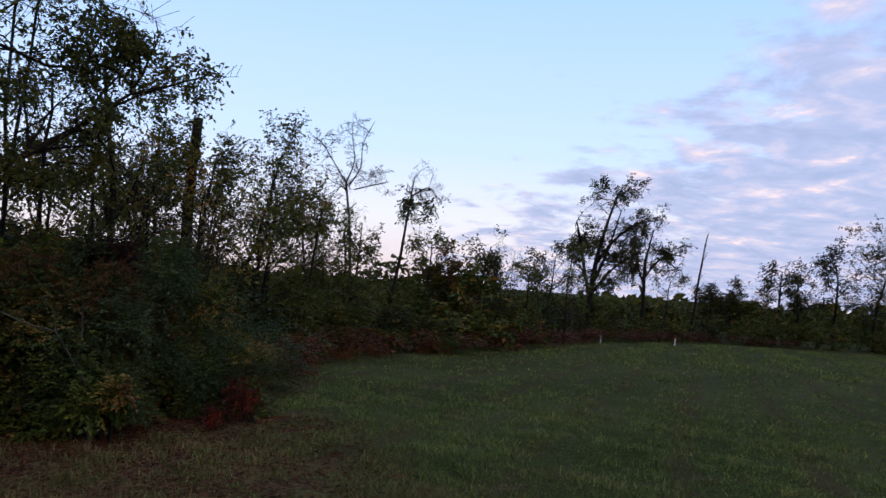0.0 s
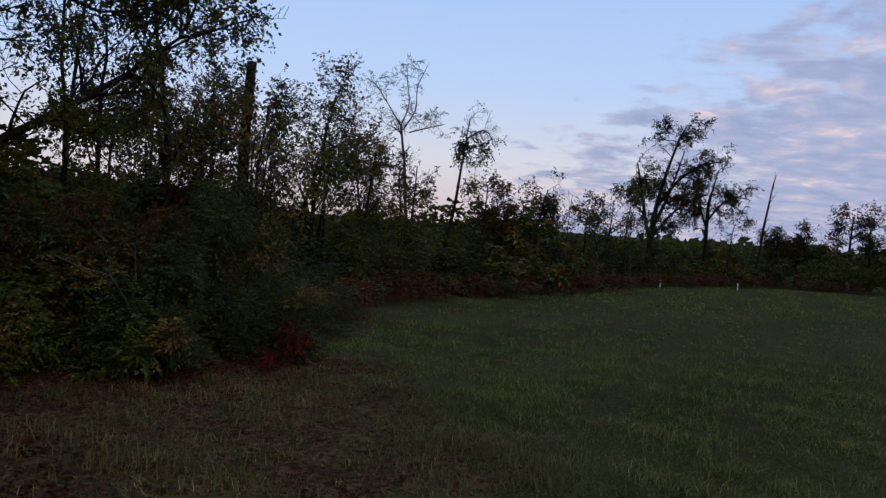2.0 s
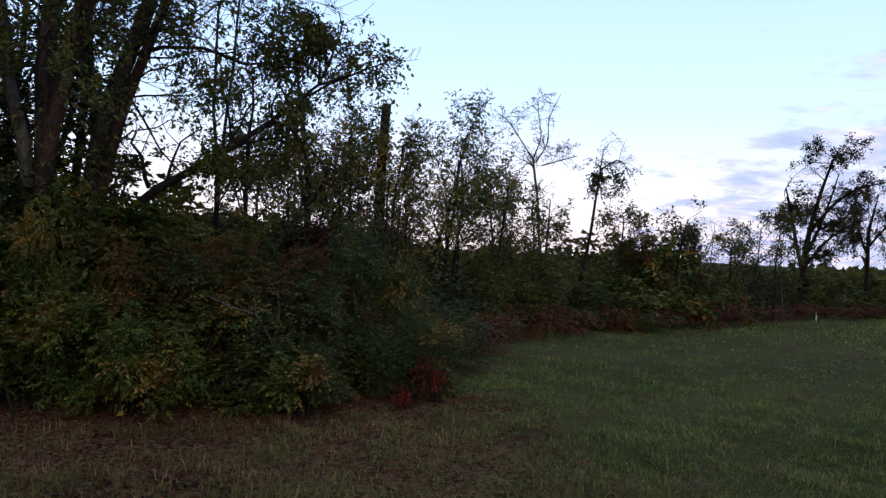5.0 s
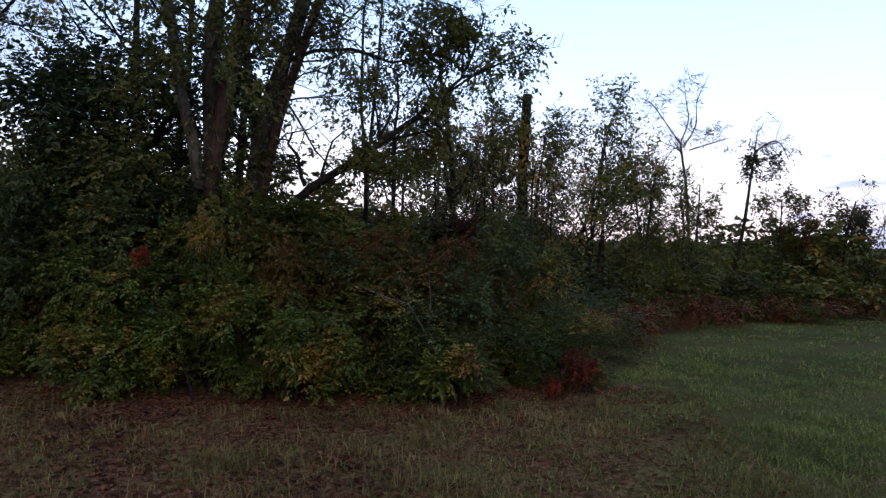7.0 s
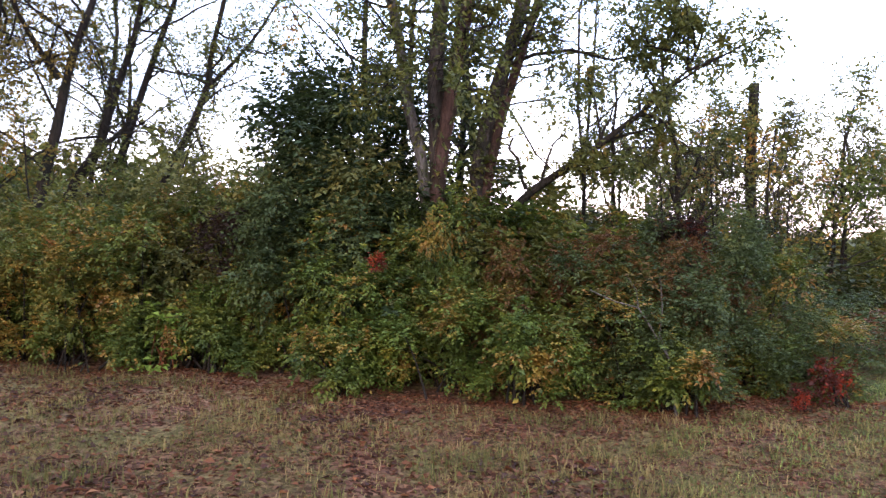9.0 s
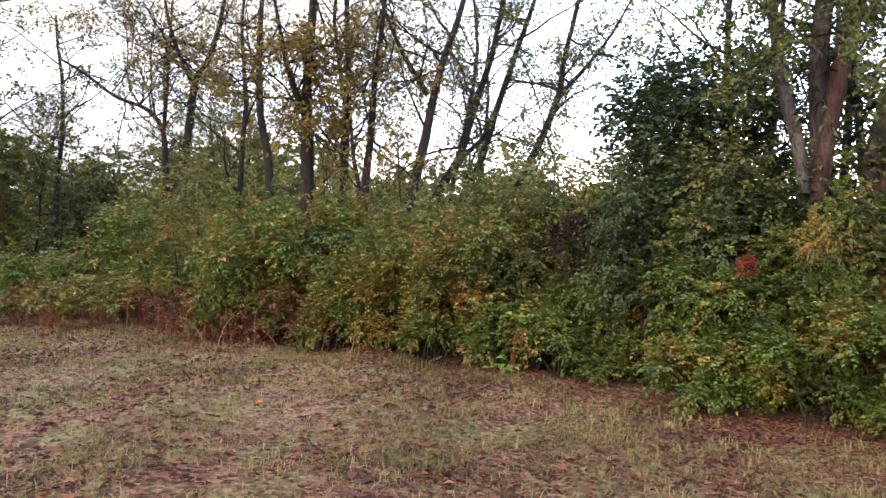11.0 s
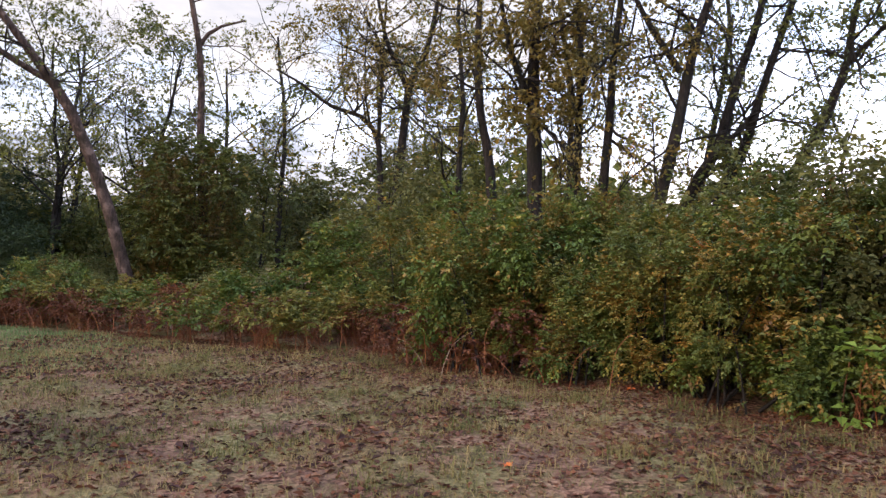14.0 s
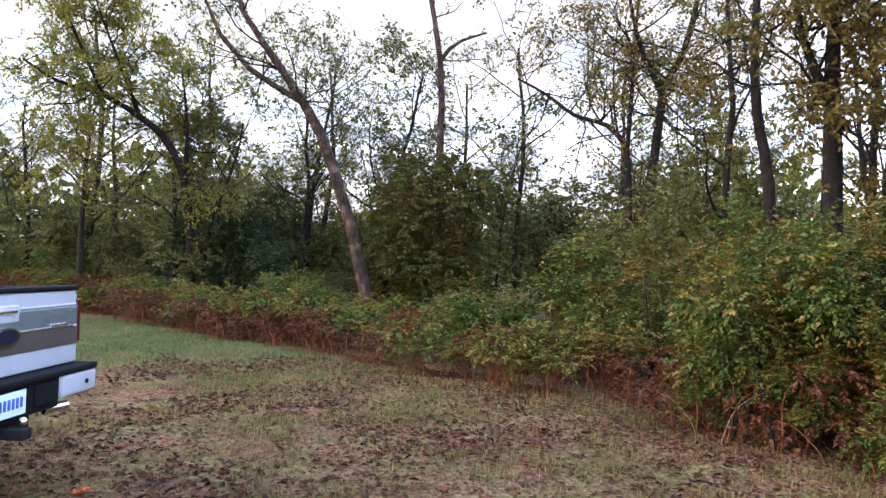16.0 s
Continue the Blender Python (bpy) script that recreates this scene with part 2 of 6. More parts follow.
blade_green = leaf_material("blade_green", [(0.0, (0.050, 0.080, 0.034)), (0.45, (0.098, 0.138, 0.062)), (0.75, (0.18, 0.195, 0.095)), (1.0, (0.36, 0.29, 0.17))], rough=0.7, patch=0.7, share=0.3, gain=(2.15, 1.95, 1.02), gloss=0.10, dimmed=0.25)
blade_verge = leaf_material("blade_verge", [(0.0, (0.075, 0.105, 0.05)), (0.5, (0.13, 0.17, 0.08)), (0.85, (0.20, 0.22, 0.11)), (1.0, (0.34, 0.28, 0.16))], rough=0.8, patch=0.7, share=0.45, gain=(1.1, 1.15, 0.85), gloss=0.03, dimmed=0.65)
blade_dry = leaf_material("blade_dry", [(0.0, (0.12, 0.145, 0.055)), (0.4, (0.22, 0.20, 0.09)), (0.75, (0.34, 0.26, 0.145)), (1.0, (0.42, 0.33, 0.21))], rough=0.8, patch=0.9, share=0.5, gain=(1.22, 1.02, 0.78), gloss=0.04, dimmed=0.6)
blade_dull = leaf_material("blade_dull", [(0.0, (0.075, 0.085, 0.04)), (0.5, (0.14, 0.145, 0.07)), (1.0, (0.27, 0.23, 0.13))], rough=0.8, patch=0.9, share=0.4, gain=(1.25, 1.12, 0.72), gloss=0.04, dimmed=0.5)
stalk_red = leaf_material("stalk_red", [(0.0, (0.07, 0.03, 0.018)), (0.5, (0.19, 0.07, 0.032)), (0.9, (0.28, 0.14, 0.06)), (1.0, (0.34, 0.24, 0.14))], rough=0.7, glow=0.05, gain=(1.02, 0.78, 0.5))
bark_grey = bark_material("bark_grey", (0.010, 0.008, 0.006), (0.046, 0.034, 0.027))
bark_pale = bark_material("bark_pale", (0.028, 0.022, 0.018), (0.09, 0.073, 0.061))
bark_red = bark_material("bark_red", (0.015, 0.008, 0.006), (0.062, 0.032, 0.023))
bark_dark = bark_material("bark_dark", (0.006, 0.005, 0.004), (0.025, 0.018, 0.013))
bark_flaking = bark_material("bark_flaking", (0.012, 0.006, 0.004), (0.062, 0.038, 0.026), 5.0, 0.85, 2.1)
bark_cane = bark_material("bark_cane", (0.12, 0.075, 0.045), (0.24, 0.16, 0.10))

# ---- mesh tools ----


def mesh_of(name, verts, faces, mat, smooth=False):
    me = bpy.data.meshes.new(name)
    me.from_pydata(np.asarray(verts, dtype=np.float32).reshape(-1, 3), [], np.asarray(faces, dtype=np.int32))
    me.materials.append(mat)
    if smooth:
        me.shade_smooth()
    return me


def part_of(name, me, parent, label="", at=None):
    ob = new(name, me)
    ob.parent = parent
    if at is not None:
        ob.matrix_basis = at
    return tagged(ob, label) if label else ob


def unit(v):
    return v / (np.linalg.norm(v, axis=-1, keepdims=True) + 1e-9)


def ground_z(x, y):
    """The height of the ground: nearly level, falling gently along the field."""
    x, y = np.asarray(x, float), np.asarray(y, float)
    fall = -0.025 * (np.clip(y, 7, 60) - 7)
    near = np.exp(-((x + 5) ** 2 + (y - 3) ** 2) / 900)
    lumps = 0.022 * np.sin(x * 2.1 + 1.3 * np.sin(y * 1.7)) + 0.018 * np.sin(y * 3.3 + x * 0.9) + 0.012 * np.sin(x * 6.3 + y * 4.1)
    return fall + lumps * near


class Limbs:
    """Gathers tapered tubes into one mesh."""

    def __init__(self):
        self.v, self.f, self.count = [], [], 0

    def tube(self, pts, radii, sides):
        pts, radii = np.asarray(pts, float), np.asarray(radii, float)
        d = unit(np.gradient(pts, axis=0))
        ref = np.where(np.abs(d[:, 2:3]) > 0.9, [[1.0, 0, 0]], [[0, 0, 1.0]])
        u = unit(np.cross(d, ref))
        for i in range(1, len(u)):
            if np.dot(u[i], u[i - 1]) < 0.3:
                u[i] = unit(u[i - 1] - d[i] * np.dot(d[i], u[i - 1]))
        w = np.cross(d, u)
        a = np.linspace(0, 2 * math.pi, sides, endpoint=False)
        ring = pts[:, None] + radii[:, None, None] * (np.cos(a)[None, :, None] * u[:, None] + np.sin(a)[None, :, None] * w[:, None])
        k = len(pts)
        i = np.arange(k - 1)[:, None] * sides
        j = np.arange(sides)[None]
        jn = (j + 1) % sides
        f = np.stack([i + j, i + jn, i + sides + jn, i + sides + j], -1).reshape(-1, 4) + self.count
        self.v.append(ring.reshape(-1, 3))
        self.f.append(f)
        self.count += k * sides

    def mesh(self, name, mat):
        return mesh_of(name, np.concatenate(self.v), np.concatenate(self.f), mat, True)


def leaf_cards(P, D, size, r, wide=0.42, flat=0.55, fold=0.18):
    """Small folded leaves: P is the stalk's end, D the way the leaf points."""
    n = len(P)
    s = (size * r.uniform(0.6, 1.3, n))[:, None]
    D = unit(D)
    nrm = r.normal(size=(n, 3)) * (1 - flat) + np.array([0, 0, 1.0]) * flat
    side = unit(np.cross(D, nrm))
    nrm = np.cross(side, D)
    mid = P + D * s * 0.45
    w = wide * s * r.uniform(0.75, 1.2, (n, 1))
    v = np.stack([P, mid + side * w + nrm * s * fold, P + D * s - nrm * s * 0.1, mid - side * w + nrm * s * fold], 1)
    f = np.arange(n * 4).reshape(n, 4)
    return v.reshape(-1, 3), f


def sprigs(P, D, length, count, size, r, droop=0.25, wide=0.42, flat=0.55, ranked=0.0):
    """Leaves set along short sprigs that start at P and run along D; ranked sprigs bear them in two rows."""
    n = len(P)
    t = (np.arange(count) + r.uniform(0.2, 0.9, (n, count))) / count
    L = length * r.uniform(0.6, 1.35, (n, 1))
    D = unit(D)
    pos = P[:, None] + D[:, None] * (t * L)[..., None]
    pos[..., 2] -= droop * t ** 2 * L
    out = unit(r.normal(size=(n, count, 3)) + D[:, None] * 0.8 - np.array([0, 0, 0.35]))
    if ranked:
        across_ = unit(np.cross(D, np.array([0, 0, 1.0])))[:, None] * np.where(np.arange(count) % 2, 1.0, -1.0)[None, :, None]
        out = unit(out * (1 - ranked) + (across_ * 0.8 + D[:, None] * 0.55 - np.array([0, 0, 0.3])) * ranked)
    return leaf_cards(pos.reshape(-1, 3), out.reshape(-1, 3), size, r, wide, flat)


def join(pieces):
    vs, fs, c = [], [], 0
    for v, f in pieces:
        vs.append(v)
        fs.append(f + c)
        c += len(v)
    return np.concatenate(vs), np.concatenate(fs)


def grow(limbs, tips, p, d, length, radius, level, top, r, spread=0.75, rise=0.12, wiggle=0.16, kids=5, first=0.35, ratio=0.55, end=0.3, thin=0.0035):
    """One branch and, level by level, the branches on it."""
    n = 7 if level == 0 else 5 if level == 1 else 3 if level == 2 else 1
    pts, dirs = [np.array(p, float)], []
    d = unit(np.array(d, float))
    for i in range(n):
        d = unit(d + r.normal(size=3) * wiggle * (0.5 if level == 0 else 1.0) + np.array([0, 0, rise]) * (level > 0))
        dirs.append(d)
        pts.append(pts[-1] + d * length / n)
    pts = np.array(pts)
    t = np.linspace(0, 1, n + 1)
    limbs.tube(pts, np.maximum(radius * (1 - (1 - end) * t), thin), (9, 5, 3, 3, 3)[level])
    if level >= top - 1:
        tips.append((pts, level))
    if level >= top:
        return pts
    number = max(2, int(round(kids * r.uniform(0.75, 1.25))))
    for i in range(number):
        s = first + (1 - first) * (i + r.uniform(0.1, 0.9)) / number
        k = min(n - 1, int(s * n))
        q = pts[k] + (pts[k + 1] - pts[k]) * (s * n - k)
        side = unit(np.cross(dirs[k], r.normal(size=3)))
        dd = unit(dirs[k] * (1 - 0.5 * spread) + side * spread)
        grow(limbs, tips, q, dd, length * ratio * r.uniform(0.7, 1.25) * (1.15 - 0.4 * s), radius * (1 - (1 - end) * s) * 0.55, level + 1, top, r, spread, rise, wiggle, kids, 0.25, ratio, 0.3, thin)
    return pts


def crown_of(tips, per, size, r, length=0.3, count=6, droop=0.3, wide=0.3, flat=0.4, only=None, airy=-0.4):
    """Foliage along the twigs, gathered in bunches with open gaps between them."""
    P, D = [], []
    for pts, level in tips:
        k = r.integers(1, len(pts), per)
        a = r.uniform(0, 1, (per, 1))
        P.append(pts[k - 1] * (1 - a) + pts[k] * a)
        D.append(unit(pts[k] - pts[k - 1]) * 0.6 + r.normal(size=(per, 3)) * 0.7)
    P, D = np.concatenate(P), np.concatenate(D)
    h = r.uniform(0, 6.3, 6)
    k = 0.55 / max(size, 0.07) ** 0.5
    x_, y_, z_ = P[:, 0] * k, P[:, 1] * k, P[:, 2] * k
    bunch = np.sin(1.5 * x_ + h[0] + 1.4 * np.sin(1.1 * z_ + h[1])) + np.sin(1.4 * y_ + h[2] + 1.2 * np.sin(1.2 * x_ + h[3])) + np.sin(2.1 * z_ + h[4] + 1.3 * np.sin(1.3 * y_ + h[5]))
    keep = bunch + r.normal(size=len(P)) * 0.25 > airy
    if only is not None:
        keep &= only(P)
    P, D = P[keep], D[keep]
    return sprigs(P, D, length, count, size, r, droop, wide, flat, 0.45)


def stand(name, x, y, label, category, group="", sink=0.05):
    ob = new(name)
    ob.location = (x, y, float(ground_z(x, y)) - sink)
    return tagged(ob, label, category, group)


def spine_tree(x, y, stems, label, bark, leaf, seed, number=9, reach=(1.2, 2.6), per=2, size=0.10, bias=(0, 0, 0.3), bare=False, group="trees behind the hedge", count=4, above=0.45, wide=0.30, airy=-0.3, least=0.0035):
    """A tree with trunks of its own shape: each stem is a few bends and its two radii."""
    r = np.random.default_rng(seed)
    ob = stand("tree", x, y, label, "tree", group, 0.1)
    tips = []
    for k, (line, rad, thin_end, kind) in enumerate(stems):
        pts = np.array(line, float)
        s = np.linspace(0, 1, len(pts))
        fine_s = np.linspace(0, 1, 3 * len(pts) - 2)
        pts = np.stack([np.interp(fine_s, s, pts[:, i]) for i in range(3)], 1)
        pts[1:-1] = (pts[:-2] + 2 * pts[1:-1] + pts[2:]) / 4
        rr = rad + (thin_end - rad) * fine_s
        if k == 0:
            rr[0] *= 1.3
        t = Limbs()
        t.tube(pts, rr * r.uniform(0.94, 1.06, len(rr)), 12)
        part_of(kind, t.mesh(kind, bark), ob)
        for i in range(number):
            j = r.integers(int(len(pts) * above) if kind == "trunk" else 1, len(pts) - 1)
            limbs = Limbs()
            grow(limbs, tips, pts[j] + (pts[j + 1] - pts[j]) * r.uniform(), unit(r.normal(size=3) + np.array(bias)), r.uniform(*reach), min(0.03, rr[j] * 0.5), 1, 3, r, 0.8, 0.02, 0.22, 5, 0.2, 0.5, thin=least)
            part_of("branch", limbs.mesh("branch", bark), ob)
    if not bare:
        part_of("crown", mesh_of("crown", *crown_of(tips, per, size, r, 0.3, count, 0.4, wide, airy=airy), leaf), ob)
    return ob


def tree(x, y, height, radius, label, bark, leaf, seed, lean=(0, 0), top=3, kids=5, ratio=0.5, spread=0.75, rise=0.12, wiggle=0.16, per=3, size=0.09, length=0.35, count=6, first=0.35, droop=0.3, end=0.3, bare=False, group="trees behind the hedge", only=None, wide=0.3, thin=0.0035, airy=-0.4):
    """A tree: a tapered trunk with its limbs, and a crown of many leaves."""
    r = np.random.default_rng(seed)
    ob = stand("tree", x, y, label, "tree", group)
    trunk, tips = Limbs(), []
    d = unit(np.array([lean[0], lean[1], 1.0]))
    n = 9
    pts, q, dd = [np.zeros(3)], np.zeros(3), d.copy()
    for i in range(n):
        dd = unit(dd + r.normal(size=3) * wiggle * 0.35 + (d - dd) * 0.3)
        q = q + dd * height / n / d[2] * 0.92
        pts.append(q)
    pts = np.array(pts)
    t = np.linspace(0, 1, n + 1)
    rad = radius * (1 - (1 - end) * t)
    rad[0] *= 1.35
    trunk.tube(pts, rad, 10)
    number = int(kids * 2)
    for i in range(number):
        s = first + (1 - first) * (i + r.uniform(0.1, 0.9)) / number
        k = min(n - 1, int(s * n))
        p = pts[k] + (pts[k + 1] - pts[k]) * (s * n - k)
        side = unit(np.cross(d, r.normal(size=3)))
        way_ = unit(d * (1 - 0.5 * spread) + side * spread)
        limbs = Limbs()
        grow(limbs, tips, p, way_, height * ratio * r.uniform(0.7, 1.2) * (1.15 - 0.55 * s), radius * (1 - (1 - end) * s) * 0.5, 1, top, r, spread, rise, wiggle, kids, 0.25, 0.55, 0.3, thin)
        part_of("limb", limbs.mesh("limb", bark), ob)
    part_of("trunk", trunk.mesh("trunk", bark), ob)
    if not bare:
        part_of("crown", mesh_of("crown", *crown_of(tips, per, size, r, length, count, droop, wide, 0.4, only, airy), leaf), ob)
    return ob


def shrub_parts(wide, deep, high, leaf, bark, seed, leaves=9000, size=0.07, clumps=19, low=0.1, length=0.17, count=8, stems=6, droop=0.35, ragged=0.25, leaf_wide=0.30, ranked=0.75):
    """The stems and foliage of one bush, as two meshes: tufts of leaves on the outer shell, with dark gaps between them."""
    r = np.random.default_rng(seed)
    limbs = Limbs()
    C, R, O = [], [], []
    for i in range(clumps):
        a, q = r.uniform(0, 2 * math.pi), math.sqrt(r.uniform(0.12, 1))
        h = low + (1 - low) * r.uniform(0.03, 0.86)
        shrink = math.sqrt(max(0.12, 1 - (h * 0.9) ** 2))
        C.append((math.cos(a) * q * wide * 0.39 * (0.55 + 0.5 * shrink), math.sin(a) * q * deep * 0.39 * (0.55 + 0.5 * shrink), h * high))
        k = r.uniform(0.085, 0.165)
        R.append((wide * k, deep * k, high * k * r.uniform(0.6, 0.95)))
        O.append((math.cos(a) * 0.55, math.sin(a) * 0.55, 0.55))
    C, R, O = np.array(C), np.array(R), np.array(O)
    for i in range(stems):
        c = C[i % clumps]
        foot = np.array([r.normal() * 0.12 * wide, r.normal() * 0.12 * deep, 0.0])
        mid = foot * 0.5 + c * 0.5 + np.array([0, 0, 0.12 * high])
        s = np.linspace(0, 1, 5)[:, None]
        limbs.tube(foot * (1 - s) ** 2 + 2 * mid * s * (1 - s) + c * s ** 2, np.linspace(0.02 if stems < 10 else 0.0065, 0.004, 5), 4)
    n = max(1, leaves // count)
    k = r.integers(0, clumps, n)
    nrm = unit(unit(r.normal(size=(n, 3))) + O[k])
    P = C[k] + nrm * R[k] * r.uniform(0.2, 1.0 + ragged, (n, 1)) ** 0.8
    # thinner growth deep inside
    inner = n // 7
    P[-inner:] = P[-inner:] * np.array([0.55, 0.55, 0.9])
    P[:, 2] = np.maximum(P[:, 2], 0.06)
    D = unit(nrm + r.normal(size=(n, 3)) * 0.4)
    # long shoots that stand out of the outline
    m = n // 10
    j = r.integers(0, n - inner, m)
    s = r.uniform(0.1, 1.0, (m, 1))
    way_ = unit(nrm[j] * 0.6 + r.normal(size=(m, 3)) * 0.25 + np.array([0, 0, 0.55]))
    P[:m] = P[j] + way_ * s * 0.16 * high
    D[:m] = way_
    v, f = sprigs(P, D, length, count, size, r, droop, leaf_wide, 0.72, ranked)
    v[:, 2] = np.maximum(v[:, 2], 0.01)
    return limbs.mesh("stems", bark), mesh_of("foliage", v, f, leaf)


def shrub(kind, x, y, label, turn=0.0, scale=(1, 1, 1), group="hedge bushes", name="shrub", category="shrub"):
    ob = new(name)
    ob.matrix_basis = Matrix.LocRotScale((x, y, float(ground_z(x, y)) - 0.03), Euler((0, 0, turn)), scale)
    tagged(part_of("stem_tangle", kind[0], ob), kind="stuff")
    part_of("foliage", kind[1], ob)
    return tagged(ob, label, category, group)

# ---- the ground ----
FOOT = [(-2.95, 12.0), (-2.8, 9.4), (-3.45, 7.6), (-4.75, 6.25), (-6.2, 5.65), (-8.6, 4.8), (-10.3, 3.8), (-11.8, 2.4), (-12.7, 1.4), (-14.5, 0.5), (-15.4, -1.5), (-17.5, -4.6), (-20.0, -9.0), (-23.0, -13.5), (-27.0, -20.0), (-33.0, -30.0)]
FAR = [(-3.4, 11.0), (-3.4, 15.5), (-3.2, 19.0), (-2.3, 22.0), (-0.9, 24.0), (0.9, 28.3), (3.4, 36.0), (6.0, 43.0), (10.0, 51.0), (14.0, 57.0), (19.0, 60.0), (30.0, 62.0), (45.0, 60.0), (70.0, 55.0)]


def line_at(line, s):
    """The place s metres along a line, and the way to its far side."""
    for (ax, ay), (bx, by) in zip(line, line[1:]):
        d = math.hypot(bx - ax, by - ay)
        ux, uy = (bx - ax) / d, (by - ay) / d
        if s <= d:
            return ax + ux * s, ay + uy * s, ux, uy
        s -= d
    return line[-1][0], line[-1][1], ux, uy


def field_side(x, y):
    return ((x + 3.0) * 5.0 + (y - 9.5) * 2.7) / 5.68 - 0.6


def ground_material():
    m, n = material("meadow_ground")
    pos = n.add("ShaderNodeNewGeometry").outputs["Position"]
    s = n.add("ShaderNodeSeparateXYZ", Vector=pos)
    x, y = s.outputs[0], s.outputs[1]
    side = n.math("MULTIPLY_ADD", x, 0.88, n.math("MULTIPLY_ADD", y, 0.475, -2.6))
    rough_edge = n.math("MULTIPLY_ADD", n.noise(pos, 1.4, 6.0, 0.65), 6.0, -3.0)
    green = n.step(n.math("ADD", side, rough_edge), -1.6, 1.4)
    west = n.math("MULTIPLY", n.step(n.math("MULTIPLY", x, -1.0), 12.8, 17.0), n.step(n.math("ADD", n.math("MULTIPLY", y, -1.0), n.math("MULTIPLY_ADD", n.noise(pos, 0.9, 5.0, 0.65), 7.0, -3.5)), 2.5, 6.0))
    green = n.math("MAXIMUM", green, n.math("MULTIPLY", west, 0.6))
    patch = n.step(n.noise(pos, 1.3, 5.0, 0.65), 0.44, 0.62)
    worn = n.math("MULTIPLY", patch, 0.8)
    cells = n.add("ShaderNodeTexVoronoi", Vector=pos, Scale=24.0)
    shade = n.add("ShaderNodeSeparateColor", Color=cells.outputs["Color"]).outputs[0]
    litter = n.ramp(shade, [(0.0, (0.042, 0.024, 0.018)), (0.4, (0.090, 0.048, 0.034)), (0.75, (0.14, 0.076, 0.054)), (1.0, (0.19, 0.12, 0.085))])
    straw = n.ramp(n.noise(pos, 26.0, 5.0, 0.7), [(0.3, (0.082, 0.052, 0.036)), (0.55, (0.160, 0.102, 0.070)), (0.75, (0.225, 0.158, 0.112))])
    drive = n.step(n.math("MULTIPLY", x, -1.0), 4.5, 9.0)
    straw = n.mix(n.math("MULTIPLY", drive, 0.75), straw, n.mix(1.0, straw, (1.3, 1.28, 1.26, 1), "MULTIPLY"))
    bare = n.mix(n.step(n.math("ADD", n.noise(pos, 2.3, 5.0, 0.65), n.math("MULTIPLY", drive, 0.10)), 0.50, 0.70), litter, straw)
    bare = n.mix(1.0, bare, n.ramp(shade, [(0.0, (0.62, 0.60, 0.58)), (0.5, (0.95, 0.94, 0.92)), (1.0, (1.22, 1.2, 1.16))]), "MULTIPLY")
    damp = n.step(n.noise(pos, 1.0, 5.0, 0.6), 0.50, 0.64)
    bare = n.mix(n.math("MULTIPLY", damp, 0.45), bare, (0.060, 0.038, 0.031, 1))
    turf = n.ramp(n.noise(pos, 30.0, 5.0, 0.7), [(0.3, (0.080, 0.072, 0.030)), (0.55, (0.150, 0.126, 0.053)), (0.75, (0.225, 0.183, 0.086))])
    bare = n.mix(worn, n.mix(1.0, bare, (0.90, 0.78, 0.68, 1), "MULTIPLY"), n.mix(1.0, turf, n.ramp(shade, [(0.0, (0.5, 0.48, 0.45)), (0.5, (0.85, 0.82, 0.78)), (1.0, (1.2, 1.15, 1.1))]), "MULTIPLY"))
    bare = n.mix(drive, n.mix(1.0, bare, (0.74, 0.66, 0.62, 1), "MULTIPLY"), bare)
    across = n.math("MULTIPLY_ADD", x, 0.966, n.math("MULTIPLY_ADD", y, -0.257, n.math("MULTIPLY", n.noise(pos, 0.35, 2.0), 0.9)))
    rut = n.step(n.math("ADD", n.math("SINE", n.math("MULTIPLY", across, 3.9)), n.math("MULTIPLY_ADD", n.noise(pos, 1.1, 4.0, 0.65), 1.2, -0.6)), 0.62, 1.0)
    rows = n.add("ShaderNodeTexWave", Vector=n.add("ShaderNodeMapping", Vector=pos, Rotation=(0, 0, radians(38))).outputs[0], Scale=0.07, Distortion=5.0, Detail=3.0).outputs[1]
    lawn = n.ramp(n.noise(pos, 22.0, 8.0, 0.85), [(0.34, (0.008, 0.009, 0.003)), (0.47, (0.027, 0.032, 0.008)), (0.58, (0.065, 0.068, 0.017)), (0.70, (0.15, 0.13, 0.045))])
    dry = n.step(n.math("ADD", n.math("MULTIPLY", rows, 0.22), n.noise(pos, 0.22, 4.0)), 0.44, 0.80)
    lawn = n.mix(n.math("MULTIPLY", dry, 0.35), lawn, (0.090, 0.080, 0.028, 1))
    lawn = n.mix(n.math("MULTIPLY", rut, 0.7), lawn, (0.052, 0.036, 0.014, 1))
    worn_turf = n.step(n.noise(pos, 1.1, 5.0, 0.7), 0.53, 0.65)
    lawn = n.mix(n.math("MULTIPLY", worn_turf, 0.6), lawn, n.mix(shade, (0.045, 0.030, 0.018, 1), (0.125, 0.080, 0.052, 1)))
    col = n.mix(green, bare, lawn)
    h = n.math("ADD", n.noise(pos, 14.0, 6.0, 0.7), n.math("MULTIPLY", cells.outputs["Distance"], 0.5))
    p = n.add("ShaderNodeBsdfPrincipled", Base_Color=col, Roughness=0.95, Normal=bump(n, h, 0.9, 0.05))
    p.inputs["Specular IOR Level"].default_value = 0.02
    finish(n, p.outputs[0])
    return m


def axis(lo, hi, fine, reach):
    a = list(np.arange(lo, hi + 0.001, fine))
    step_, p, q = fine, lo, hi
    while q < reach:
        step_ *= 1.25
        q += step_
        p -= step_
        a = [p] + a + [q]
    return np.array(a)


